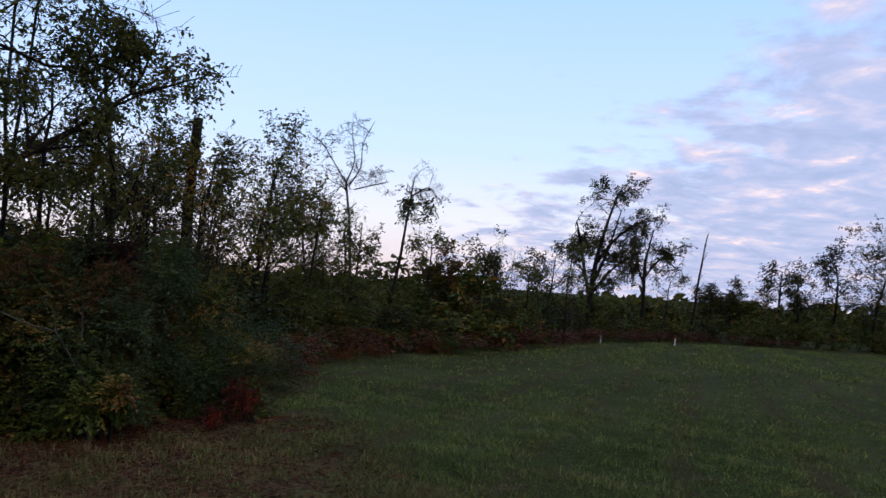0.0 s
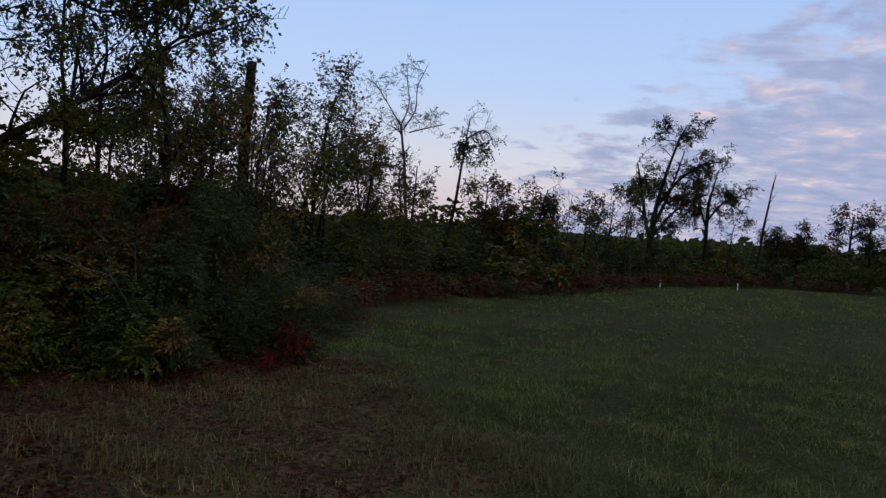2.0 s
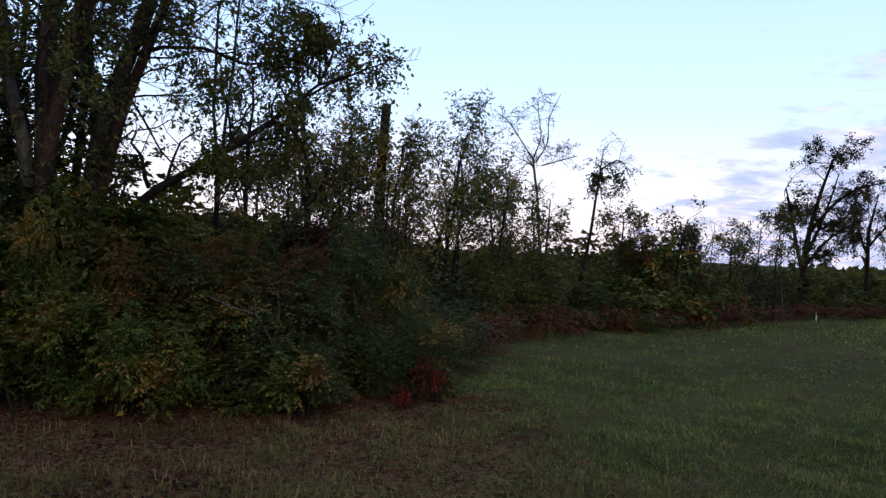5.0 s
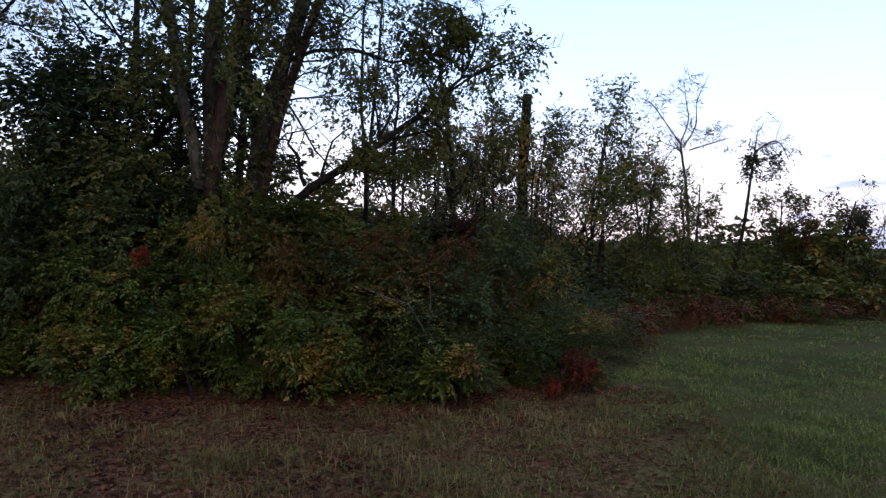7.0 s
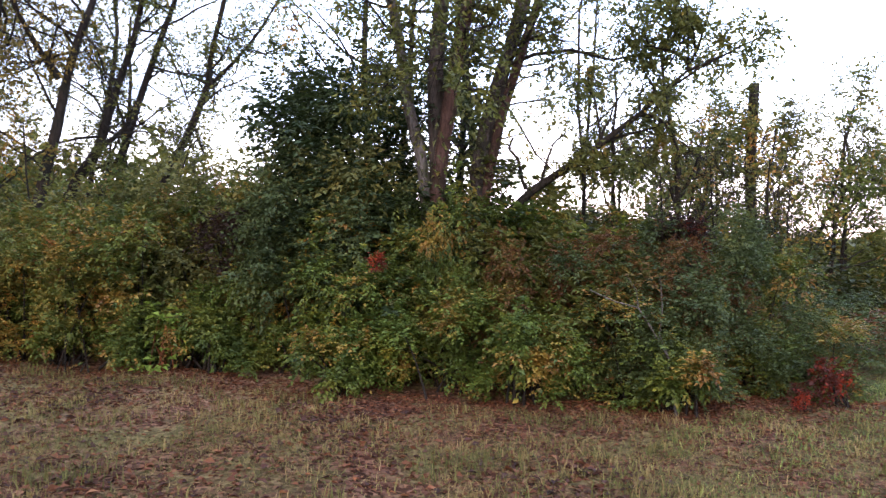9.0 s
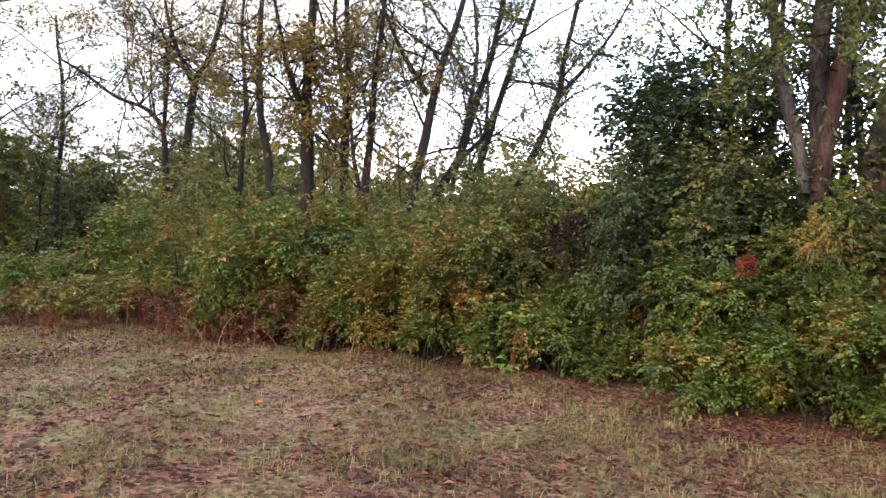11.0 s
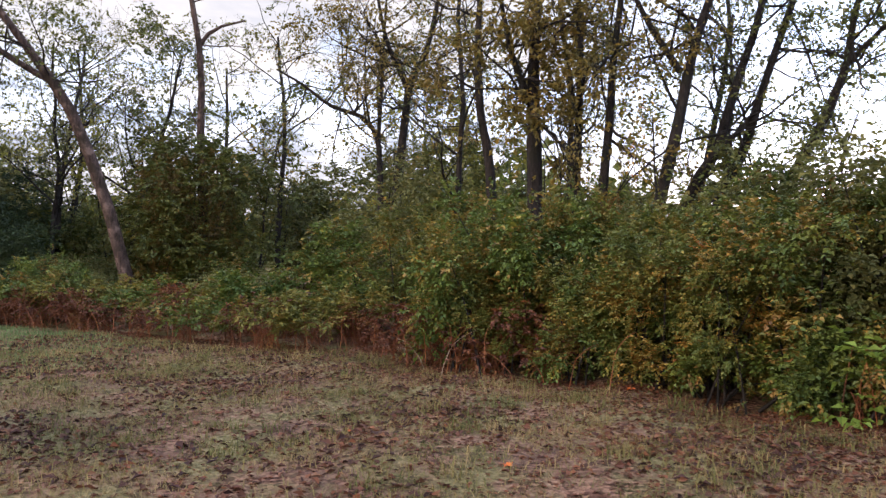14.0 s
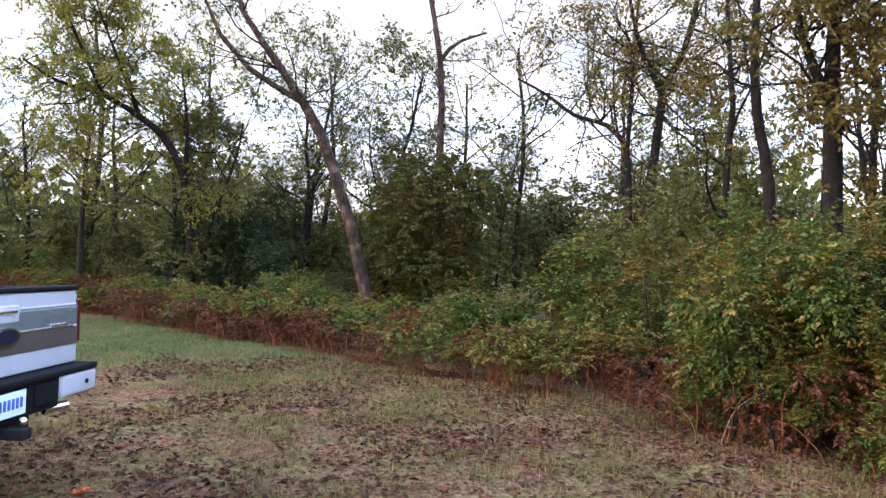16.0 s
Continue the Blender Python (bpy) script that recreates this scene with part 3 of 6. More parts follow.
gx, gy = axis(-19.0, 8.0, 0.2, 1500), axis(-6.0, 14.0, 0.2, 1500)
X, Y = np.meshgrid(gx, gy, indexing="ij")
gi = np.arange(len(gx) * len(gy)).reshape(len(gx), len(gy))
gf = np.stack([gi[:-1, :-1], gi[1:, :-1], gi[1:, 1:], gi[:-1, 1:]], -1).reshape(-1, 4)
ground = new("ground", mesh_of("ground", np.stack([X, Y, ground_z(X, Y)], -1), gf, ground_material(), True))
tagged(ground, "trampled brown meadow ground running into a mown green field", "ground", kind="structure")

# ---- kinds of bushes ----
honeysuckle = [shrub_parts(2.1, 2.0, 2.1, leaf_green, bark_dark, 10 + i, 9000, 0.054, low=0.06, leaf_wide=0.35) for i in range(3)]
sunny_bush = [shrub_parts(2.0, 1.7, 1.7, leaf_yellowgreen, bark_dark, 20 + i, 9000, 0.054, low=0.05, leaf_wide=0.35) for i in range(3)]
blue_bush = [shrub_parts(2.3, 2.1, 2.2, leaf_blue, bark_dark, 30 + i, 9000, 0.058, length=0.24, droop=0.3, leaf_wide=0.33) for i in range(2)]
orange_bush = [shrub_parts(1.6, 1.5, 2.2, leaf_orange, bark_dark, 40 + i, 7000, 0.052, leaf_wide=0.35) for i in range(3)]
olive_bush = [shrub_parts(2.3, 2.1, 2.6, leaf_olive, bark_dark, 50 + i, 3800, 0.10) for i in range(2)]
low_bush = [shrub_parts(1.3, 0.9, 0.85, (leaf_yellowgreen, leaf_green, leaf_green)[i], bark_dark, 46 + i, 2600, 0.062, clumps=9) for i in range(3)]
brown_bush = [shrub_parts(2.0, 1.9, 2.2, leaf_brown, bark_dark, 54 + i, 5600, 0.056, ragged=0.4) for i in range(2)]
back_green = [shrub_parts(2.3, 2.1, 2.4, leaf_wood, bark_dark, 56 + i, 4200, 0.082, length=0.33) for i in range(2)]
back_sunny = [shrub_parts(2.3, 2.1, 2.2, leaf_yellowgreen, bark_dark, 58 + i, 3300, 0.105, length=0.35) for i in range(2)]
bramble = [shrub_parts(1.7, 1.5, 1.0, leaf_rust, stalk_red, 60 + i, 1250, 0.076, stems=34, ragged=0.8, clumps=14, low=0.25) for i in range(3)]
fern_mound = [shrub_parts(1.6, 1.4, 1.0, leaf_fern, stalk_red, 160 + i, 1400, 0.083, stems=26, ragged=0.8, clumps=12, low=0.55) for i in range(3)]
vine_mound = [shrub_parts(1.7, 1.4, 1.0, (leaf_green, leaf_yellowgreen, leaf_green)[i], stalk_red, 66 + i, 1400, 0.085, stems=24, ragged=0.6, clumps=10, low=0.4) for i in range(3)]
dark_thicket = [shrub_parts(3.0, 2.6, 2.3, leaf_dark, bark_dark, 70 + i, 3000, 0.155, length=0.5) for i in range(2)]
far_thicket = [shrub_parts(4.2, 3.6, 2.5, leaf_olive, bark_dark, 76 + i, 1250, 0.26, length=0.5) for i in range(2)]
far_green = [shrub_parts(4.2, 3.6, 2.6, leaf_green, bark_dark, 80 + i, 1250, 0.26, length=0.5) for i in range(2)]

LABELS = {
    "honeysuckle": "dense green honeysuckle bush with a few yellowing leaves",
    "sunny": "yellow-green bush with leaves turning gold near the ground",
    "blue": "blue-green arching bush with small dull leaves",
    "orange": "half-bare bush with orange and tan autumn leaves",
    "olive": "tall olive-green bush with browning leaves",
    "bramble": "low bramble with dry red-brown stems and leaves",
    "vine": "low tangle of yellow-green vines over dry stems",
    "fern": "golden-green bramble tops over dry red-brown stems",
    "low": "low yellowing bush at the foot of the hedge",
    "brown": "bush hung with dead brown vine leaves",
    "backgreen": "green bush behind the front of the hedge",
    "backsunny": "yellow-green bush behind the front of the hedge",
    "dark": "dark green thicket bush at the edge of the field",
    "far": "olive-brown hedgerow bush along the far field edge",
    "fargreen": "green hedgerow bush along the far field edge",
}
KINDS = dict(fern=fern_mound, low=low_bush, brown=brown_bush, backgreen=back_green, backsunny=back_sunny, honeysuckle=honeysuckle, sunny=sunny_bush, blue=blue_bush, orange=orange_bush, olive=olive_bush, bramble=bramble, vine=vine_mound, dark=dark_thicket, far=far_thicket, fargreen=far_green)
pick = random.Random(5)


gathered = None


def plant(kind, x, y, size=1.0, tall=1.0):
    k = KINDS[kind]
    if gathered is not None:
        gathered.append((k[pick.randrange(len(k))][1], Matrix.LocRotScale((x, y, float(ground_z(x, y)) - 0.03), Euler((0, 0, pick.uniform(0, 6.28))), (size, size, size * tall))))
        return
    return shrub(k[pick.randrange(len(k))], x, y, LABELS[kind], pick.uniform(0, 6.28), (size, size, size * tall))


def thicket(name, label, leaf):
    """Bushes too far off to be told apart, as one growth."""
    global gathered
    mats = []
    vs, fs, which, c = [], [], [], 0
    for me, m in gathered:
        co = np.empty(len(me.vertices) * 3, np.float32)
        me.vertices.foreach_get("co", co)
        mm = np.array(m)
        vs.append(co.reshape(-1, 3) @ mm[:3, :3].T + mm[:3, 3])
        fs.append(np.arange(len(co) // 3).reshape(-1, 4) + c)
        if me.materials[0] not in mats:
            mats.append(me.materials[0])
        which.append(np.full(len(co) // 12, mats.index(me.materials[0]), np.int32))
        c += len(co) // 3
    me = mesh_of(name, np.concatenate(vs), np.concatenate(fs), mats[0])
    for m in mats[1:]:
        me.materials.append(m)
    me.polygons.foreach_set("material_index", np.concatenate(which))
    gathered = None
    tagged(new(name, me), label, "thicket", kind="stuff")


def hedge_row(line, start, stop, step_, back, kinds, size, tall, jitter=0.4):
    s = start
    while s < stop:
        x, y, ux, uy = line_at(line, s)
        b = back + pick.uniform(-jitter, jitter)
        # the far side of the line lies to the right of its run for FOOT, to the left for FAR
        nx, ny = (uy, -ux) if line is FOOT else (-uy, ux)
        plant(pick.choice(kinds), x + nx * b, y + ny * b, size * pick.uniform(0.8, 1.15), tall * pick.uniform(0.8, 1.22))
        s += step_ * pick.uniform(0.8, 1.2)


# the near hedge, from its tip along the field round to the brambles
hedge_row(FOOT, 2.3, 5.2, 0.95, 0.9, ["blue", "blue", "honeysuckle"], 0.85, 1.0)
hedge_row(FOOT, 2.0, 5.4, 0.9, 0.42, ["blue", "vine", "blue"], 0.55, 0.8, 0.15)
hedge_row(FOOT, 1.3, 2.7, 0.7, 0.7, ["blue", "honeysuckle"], 0.7, 0.85)
hedge_row(FOOT, 0.0, 1.6, 0.7, 0.9, ["blue", "brown", "vine"], 0.75, 0.65)
hedge_row(FOOT, 0.0, 3.4, 1.1, 2.2, ["blue", "olive", "brown"], 0.9, 0.75)
hedge_row(FOOT, 5.0, 8.6, 1.15, 0.9, ["sunny", "sunny", "honeysuckle"], 0.85, 0.95)
hedge_row(FOOT, 4.6, 12.6, 1.9, 0.35, ["low"], 1.0, 1.0)
hedge_row(FOOT, 8.6, 13.0, 1.0, 0.95, ["honeysuckle", "sunny", "honeysuckle"], 0.95, 1.0)
hedge_row(FOOT, 12.6, 16.4, 0.75, 0.95, ["orange", "honeysuckle", "sunny", "honeysuckle"], 1.0, 1.1)
hedge_row(FOOT, 13.2, 18.2, 1.0, 1.9, ["honeysuckle", "orange", "honeysuckle"], 1.05, 1.1)
hedge_row(FOOT, 3.2, 6.0, 0.75, 1.5, ["brown", "brown", "olive"], 1.0, 0.88)
hedge_row(FOOT, 6.2, 8.6, 0.9, 1.6, ["olive", "honeysuckle"], 1.0, 1.0)
hedge_row(FOOT, 3.2, 9.0, 1.1, 3.1, ["olive", "backsunny", "brown"], 0.9, 1.02)
for x, y, kind in ((-4.8, 7.75, "brown"), (-5.3, 7.3, "brown"), (-4.3, 8.4, "brown")):
    plant(kind, x, y, 0.62, 1.45)
hedge_row(FOOT, 8.6, 16.2, 1.1, 2.4, ["backgreen", "olive", "backgreen", "backgreen"], 1.1, 1.0)
hedge_row(FOOT, 8.2, 11.6, 0.9, 1.7, ["honeysuckle", "backgreen", "sunny"], 1.0, 1.2)
hedge_row(FOOT, 7.0, 16.5, 1.8, 4.2, ["olive", "backgreen"], 1.1, 0.85)
hedge_row(FOOT, 12.2, 16.2, 0.95, 0.45, ["orange"], 0.72, 1.05, 0.2)
plant("blue", -7.75, 6.35, 1.0, 1.3)
plant("honeysuckle", -6.2, 6.9, 0.55, 2.0)
for x, y in ((-9.15, 5.15), (-9.9, 4.75), (-8.75, 5.3)):
    plant("low", x, y, 0.9, 1.1)
for i, (x, y, tall) in enumerate(((-10.75, 5.8, 1.0), (-11.3, 5.45, 1.04), (-11.95, 5.05, 1.0), (-10.2, 6.2, 0.98), (-9.75, 6.95, 1.0), (-10.4, 6.9, 1.0))):
    k = KINDS[("backgreen", "honeysuckle")[i % 2]]
    high = max(v.co.z for v in k[0][1].vertices)
    shrub(k[0], x, y, "tall green bush standing up out of the hedge", 1.7 * i, (1.0, 1.0, 3.15 * tall / high))
# the low brambles and the green growth behind them
hedge_row(FOOT, 14.6, 42.0, 0.6, 0.45, ["bramble", "bramble", "fern", "bramble", "vine"], 0.75, 0.95, 0.45)
hedge_row(FOOT, 16.0, 44.0, 0.9, 1.0, ["fern", "fern", "bramble", "vine"], 0.95, 1.0, 0.3)
hedge_row(FOOT, 16.4, 50.0, 1.25, 1.7, ["fern", "vine", "vine", "sunny"], 1.0, 1.05)
hedge_row(FOOT, 16.6, 22.5, 1.5, 3.2, ["backgreen", "backsunny", "backgreen"], 1.0, 0.85, 0.7)
hedge_row(FOOT, 22.5, 56.0, 1.7, 3.2, ["backgreen", "fern", "vine", "fern"], 0.9, 0.6, 0.8)
gathered = []
hedge_row(FOOT, 17.0, 22.5, 1.9, 5.6, ["backgreen", "backgreen", "backsunny"], 1.3, 1.0, 0.9)
hedge_row(FOOT, 22.5, 56.0, 2.0, 5.6, ["backgreen", "fern", "backsunny", "vine"], 1.1, 0.55, 1.0)
hedge_row(FOOT, 17.0, 23.0, 2.4, 8.5, ["backgreen", "backgreen", "olive", "backsunny"], 1.5, 1.25, 1.0)
hedge_row(FOOT, 23.0, 36.0, 2.4, 8.8, ["backgreen", "vine", "backsunny"], 1.2, 0.6, 1.0)
hedge_row(FOOT, 36.0, 58.0, 2.5, 8.5, ["backgreen", "backgreen", "olive", "backsunny"], 1.5, 1.1, 1.2)
thicket("woodland_undergrowth", "green undergrowth of bushes behind the brambles", leaf_green)
# the field's far hedgerow
hedge_row(FAR, 0.5, 14.0, 1.5, 1.6, ["dark", "olive", "dark"], 0.9, 0.85)
hedge_row(FAR, 1.0, 16.0, 2.4, 4.2, ["dark", "olive"], 1.0, 0.95)
hedge_row(FAR, 0.5, 14.0, 1.1, 0.5, ["bramble", "fern", "vine"], 0.95, 0.75)
gathered = []
hedge_row(FAR, 14.0, 112.0, 2.6, 1.8, ["far", "fargreen", "dark"], 0.95, 0.85)
hedge_row(FAR, 14.0, 112.0, 4.0, 5.0, ["fargreen", "far"], 1.15, 0.95)
hedge_row(FAR, 15.0, 62.0, 2.6, 0.3, ["bramble"], 1.5, 0.5)
thicket("far_hedgerow", "olive and dark green hedgerow along the far field edge", leaf_olive)

# clumps that stand out by their colour
red_clump = shrub_parts(0.55, 0.5, 0.55, leaf_red, bark_dark, 90, 700, 0.055, clumps=7, length=0.14, count=5, stems=12, low=0.1, ranked=0.4)
maroon_clump = shrub_parts(0.95, 0.8, 0.8, leaf_maroon, bark_dark, 91, 2600, 0.05, clumps=7, length=0.2)
lime_clump = shrub_parts(0.4, 0.35, 0.85, leaf_lime, stalk_red, 92, 110, 0.11, clumps=6, length=0.2, count=4, stems=11)


def high_clump(kind, x, y, z, label, scale=1.0, name="vine"):
    ob = new(name)
    ob.matrix_basis = Matrix.LocRotScale((x, y, z), Euler((0, 0, pick.uniform(0, 6))), (scale,) * 3)
    tagged(part_of("stem_tangle", kind[0], ob), kind="stuff")
    part_of("foliage", kind[1], ob)
    return tagged(ob, label, "vine", "vines in the hedge")


high_clump(red_clump, -2.55, 9.05, 0.0, "scarlet sumac seedling at the tip of the hedge", 0.9, "sumac")
high_clump(red_clump, -2.72, 8.55, 0.0, "dull red sumac seedling beside the hedge", 0.5, "sumac")
high_clump(red_clump, -4.35, 9.2, 1.55, "dark red creeper climbing a dead trunk", 0.8)
high_clump(red_clump, -6.25, 5.8, 1.35, "scarlet creeper leaves in a green bush", 0.4)
high_clump(maroon_clump, -9.2, 5.75, 1.2, "dark dead maroon leaves caught in the hedge")
high_clump(maroon_clump, -4.3, 9.0, 1.35, "dark red creeper hanging in the hedge", 0.8)
high_clump(lime_clump, -9.05, 4.75, 0.02, "bright lime-green pokeweed in front of the hedge", 1.0, "pokeweed")

# ---- trees ----
def hero_tree():
    """The tree of several trunks that rises out of the hedge, with one long limb over the field."""
    r = np.random.default_rng(3)
    x, y = -6.9, 7.75
    ob = stand("tree", x, y, "tall tree of five rough brown trunks rising from the hedge", "tree", "trees behind the hedge", 0.1)
    made, tips = [], []
    grey_line = [(-0.10, -0.10, 0.0), (-0.16, -0.15, 1.82), (-0.17, -0.16, 2.82), (-0.18, -0.17, 3.27), (-0.20, -0.19, 3.77), (-0.19, -0.18, 4.26), (-0.15, -0.14, 4.75), (-0.05, -0.10, 6.6), (0.1, -0.1, 9.2)]
    red_line = [(-0.05, -0.28, 0.0), (-0.11, -0.27, 1.72), (-0.07, -0.24, 2.72), (-0.01, -0.18, 3.22), (0.04, -0.12, 3.72), (0.08, -0.08, 4.17), (0.15, -0.01, 4.61), (0.36, 0.2, 6.2), (0.65, 0.5, 9.0)]
    pale_line = [(-0.2, -0.2, 0.0), (-0.24, -0.24, 1.9), (-0.31, -0.30, 2.87), (-0.40, -0.38, 3.27), (-0.48, -0.45, 3.72), (-0.52, -0.49, 4.17), (-0.57, -0.53, 4.62), (-0.85, -0.8, 6.2), (-1.2, -1.1, 8.6)]
    moss_line = [(-0.05, 0.28, 0.0), (0.03, 0.34, 2.34), (0.08, 0.39, 2.95), (0.16, 0.46, 3.40), (0.23, 0.52, 3.76), (0.31, 0.59, 4.12), (0.40, 0.67, 4.47), (0.50, 0.75, 4.97), (0.85, 1.05, 6.5), (1.2, 1.4, 9.0)]
    slim_line = [(0.03, 0.34, 0.0), (0.11, 0.41, 2.23), (0.20, 0.49, 2.84), (0.27, 0.56, 3.36), (0.37, 0.64, 3.81), (0.52, 0.80, 4.5), (0.9, 1.25, 6.4), (1.2, 1.6, 8.2)]
    for line, rad, bark, label in (
        (grey_line, 0.125, bark_grey, "rough grey trunk with lichen"),
        (red_line, 0.108, bark_red, "reddish trunk with peeling bark"),
        (pale_line, 0.080, bark_pale, "thin pale trunk"),
        (moss_line, 0.112, bark_grey, "mossy grey trunk leaning outward"),
        (slim_line, 0.075, bark_red, "slim reddish trunk beside a mossy one"),
    ):
        trunk = Limbs()
        pts = np.array(line)
        t = np.linspace(0, 1, len(pts))
        fine_t = np.linspace(0, 1, 2 * len(pts) - 1)
        pts = np.stack([np.interp(fine_t, t, pts[:, i]) for i in range(3)], 1)
        pts[1:-1] = (pts[:-2] + 2 * pts[1:-1] + pts[2:]) / 4
        rr = rad * (1.1 - 0.06 * pts[:, 2]) * r.uniform(0.92, 1.08, len(pts))
        rr[0] *= 1.4
        trunk.tube(pts, rr, 14)
        part_of("trunk", trunk.mesh("trunk", bark), ob, label)
        for i in range(8):
            k = r.integers(len(pts) // 2, len(pts) - 1)
            side = unit(r.normal(size=3) * np.array([1, 1, 0.3]) + np.array([0.4, 0.38, 0.0]))
            limbs = Limbs()
            made.append(limbs)
            grow(limbs, tips, pts[k] + (pts[k + 1] - pts[k]) * r.uniform(), unit(side + np.array([0, 0, 0.35])), r.uniform(1.2, 2.7), rr[k] * 0.24, 1, 3, r, 0.8, 0.0, 0.28, 5, 0.2, 0.5)
    # a crooked bough between the trunks, and one off the mossy trunk
    for line in ([(-0.62, -0.58, 4.55), (-0.45, -0.42, 4.66), (-0.25, -0.25, 4.52), (-0.14, -0.15, 4.2)], [(0.36, 0.62, 4.15), (0.62, 0.85, 4.30), (0.99, 1.18, 4.36), (1.4, 1.53, 4.22), (1.7, 1.75, 4.3)], [(0.55, 0.80, 2.50), (0.50, 0.78, 2.62), (0.46, 0.74, 2.90), (0.36, 0.66, 3.05), (0.40, 0.70, 3.2)]):
        bough = Limbs()
        bough.tube(np.array(line), np.linspace(0.032, 0.014, len(line)), 7)
        part_of("bough", bough.mesh("bough", bark_dark), ob)
    # the long limb
    arm = Limbs()
    arm_pts = np.array([(0.20, 0.50, 1.95), (0.62, 0.86, 2.49), (0.85, 1.05, 2.69), (1.07, 1.25, 2.89), (1.30, 1.44, 3.11), (1.48, 1.61, 3.31), (1.70, 1.80, 3.53), (1.89, 1.96, 3.78), (2.14, 2.18, 4.08), (2.3, 2.3, 4.6)])
    arm.tube(arm_pts, np.array([0.062, 0.056, 0.052, 0.047, 0.042, 0.038, 0.033, 0.026, 0.02, 0.01]), 8)
    part_of("limb", arm.mesh("limb", bark_dark), ob, "long dark limb reaching over the field")
    # its end hangs down in a crook
    crook = Limbs()
    crook.tube(np.array([(1.66, 1.77, 3.5), (1.85, 1.92, 3.47), (1.98, 2.03, 3.3), (2.08, 2.1, 3.0), (2.1, 2.12, 2.7)]), np.array([0.03, 0.027, 0.022, 0.018, 0.01]), 6)
    part_of("bough", crook.mesh("bough", bark_dark), ob)
    for i in range(13):
        k = r.integers(1, 9)
        side = unit(r.normal(size=3) + np.array([0.3, 0.3, 0.75]))
        limbs = Limbs()
        made.append(limbs)
        grow(limbs, tips, arm_pts[k] + (arm_pts[k + 1] - arm_pts[k]) * r.uniform(), side, r.uniform(0.6, 1.1), 0.022, 1, 3, r, 0.8, 0.0, 0.25, 4, 0.25, 0.55)
    # the spray of twigs that rises from the end of the limb
    for i in range(6):
        k = r.integers(4, 9)
        limbs = Limbs()
        made.append(limbs)
        grow(limbs, tips, arm_pts[k], unit(np.array([0.25, 0.25, 1.0]) + r.normal(size=3) * 0.35), r.uniform(0.9, 1.5), 0.022, 1, 3, r, 0.75, 0.05, 0.2, 5, 0.2, 0.5)
    for limbs in made:
        part_of("branch", limbs.mesh("branch", bark_dark), ob)
    part_of("crown", mesh_of("crown", *crown_of(tips, 5, 0.074, r, 0.22, 5, 0.9, 0.25, only=lambda P: (P[:, 2] > 2.7) & (P[:, 0] + P[:, 1] + 0.5 * np.sin(P[:, 2] * 4.0) < 5.3), airy=-0.5), leaf_olive), ob, "thin olive and browning leaves")
    return ob


hero_tree()

# the dense dark tree beside it
cone = shrub_parts(3.4, 3.0, 4.6, leaf_spruce, bark_dark, 95, 22000, 0.092, clumps=44, length=0.3)
shrub(cone, -8.45, 7.5, "dense dark green young tree in the hedge", 0.4, (1.15, 1.15, 1.0), group="trees behind the hedge", name="tree", category="tree")
shrub(cone, -9.55, 8.0, "dense dark green young tree rising behind another", 2.6, (0.92, 0.92, 1.08), group="trees behind the hedge", name="tree", category="tree")

# the grove of thin dark trunks behind the hedge
def grove_tree(x, y, bends, radius, leaf, seed, label, limbs=(), number=7, per=2, size=0.085, reach=(1.0, 2.4), count=4, airy=0.05):
    """One of the thin dark trees of the grove: bends are (x, y, z) from its foot."""
    stems = [(((0, 0, 0),) + bends, radius, radius * 0.4, "trunk")] + [(l_, radius * 0.5, radius * 0.2, "limb") for l_ in limbs]
    return spine_tree(x, y, stems, label, bark_dark, leaf, seed, number, reach, per, size, (0.1, 0.1, -0.1), count=count, above=0.35, wide=0.27, airy=airy)


THIN = "thin dark tree with sparse olive leaves leaning in the grove"
GOLD = "slender tree hung with tan and gold leaves"
grove_tree(-16.7, 5.4, ((0.42, 0.98, 2.9), (0.6, 1.37, 3.5), (0.66, 1.55, 4.25), (0.75, 1.75, 5.0), (0.85, 2.0, 5.8), (0.91, 2.15, 6.7), (1.1, 2.6, 9.0)), 0.115, leaf_olive, 101, THIN, (((0.6, 1.37, 3.5), (0.72, 1.85, 4.0), (0.8, 2.1, 4.4), (0.95, 2.4, 5.6)),), 9, 3, airy=-0.15)
grove_tree(-17.1, 6.2, ((0.49, 0.95, 2.96), (0.61, 1.22, 3.44), (0.75, 1.52, 4.63), (0.84, 1.73, 5.35), (0.95, 1.98, 6.2), (1.04, 2.2, 6.9), (1.3, 2.9, 9.2)), 0.105, leaf_olive, 102, THIN, (), 9, 3, airy=-0.15)
grove_tree(-17.0, 7.0, ((0.78, 1.27, 3.1), (1.0, 1.66, 3.9), (1.14, 1.9, 4.62), (1.23, 2.05, 5.1), (1.26, 2.11, 5.8), (1.39, 2.32, 6.85), (1.6, 2.7, 9.0)), 0.105, leaf_olive, 103, THIN, (((1.23, 2.05, 5.08), (1.51, 2.53, 5.65), (1.81, 3.04, 6.43), (2.0, 3.4, 7.2)),), 10, 3, airy=-0.15)
grove_tree(-15.5, 4.9, ((0.28, 0.55, 2.88), (0.35, 0.74, 3.74), (0.40, 0.88, 4.6), (0.47, 1.07, 5.45), (0.57, 1.36, 6.3), (0.8, 1.9, 8.8)), 0.12, leaf_tan, 104, THIN, (((0.36, 0.78, 4.7), (0.2, 0.32, 5.46), (0.07, -0.05, 6.3), (-0.1, -0.4, 7.5)),))
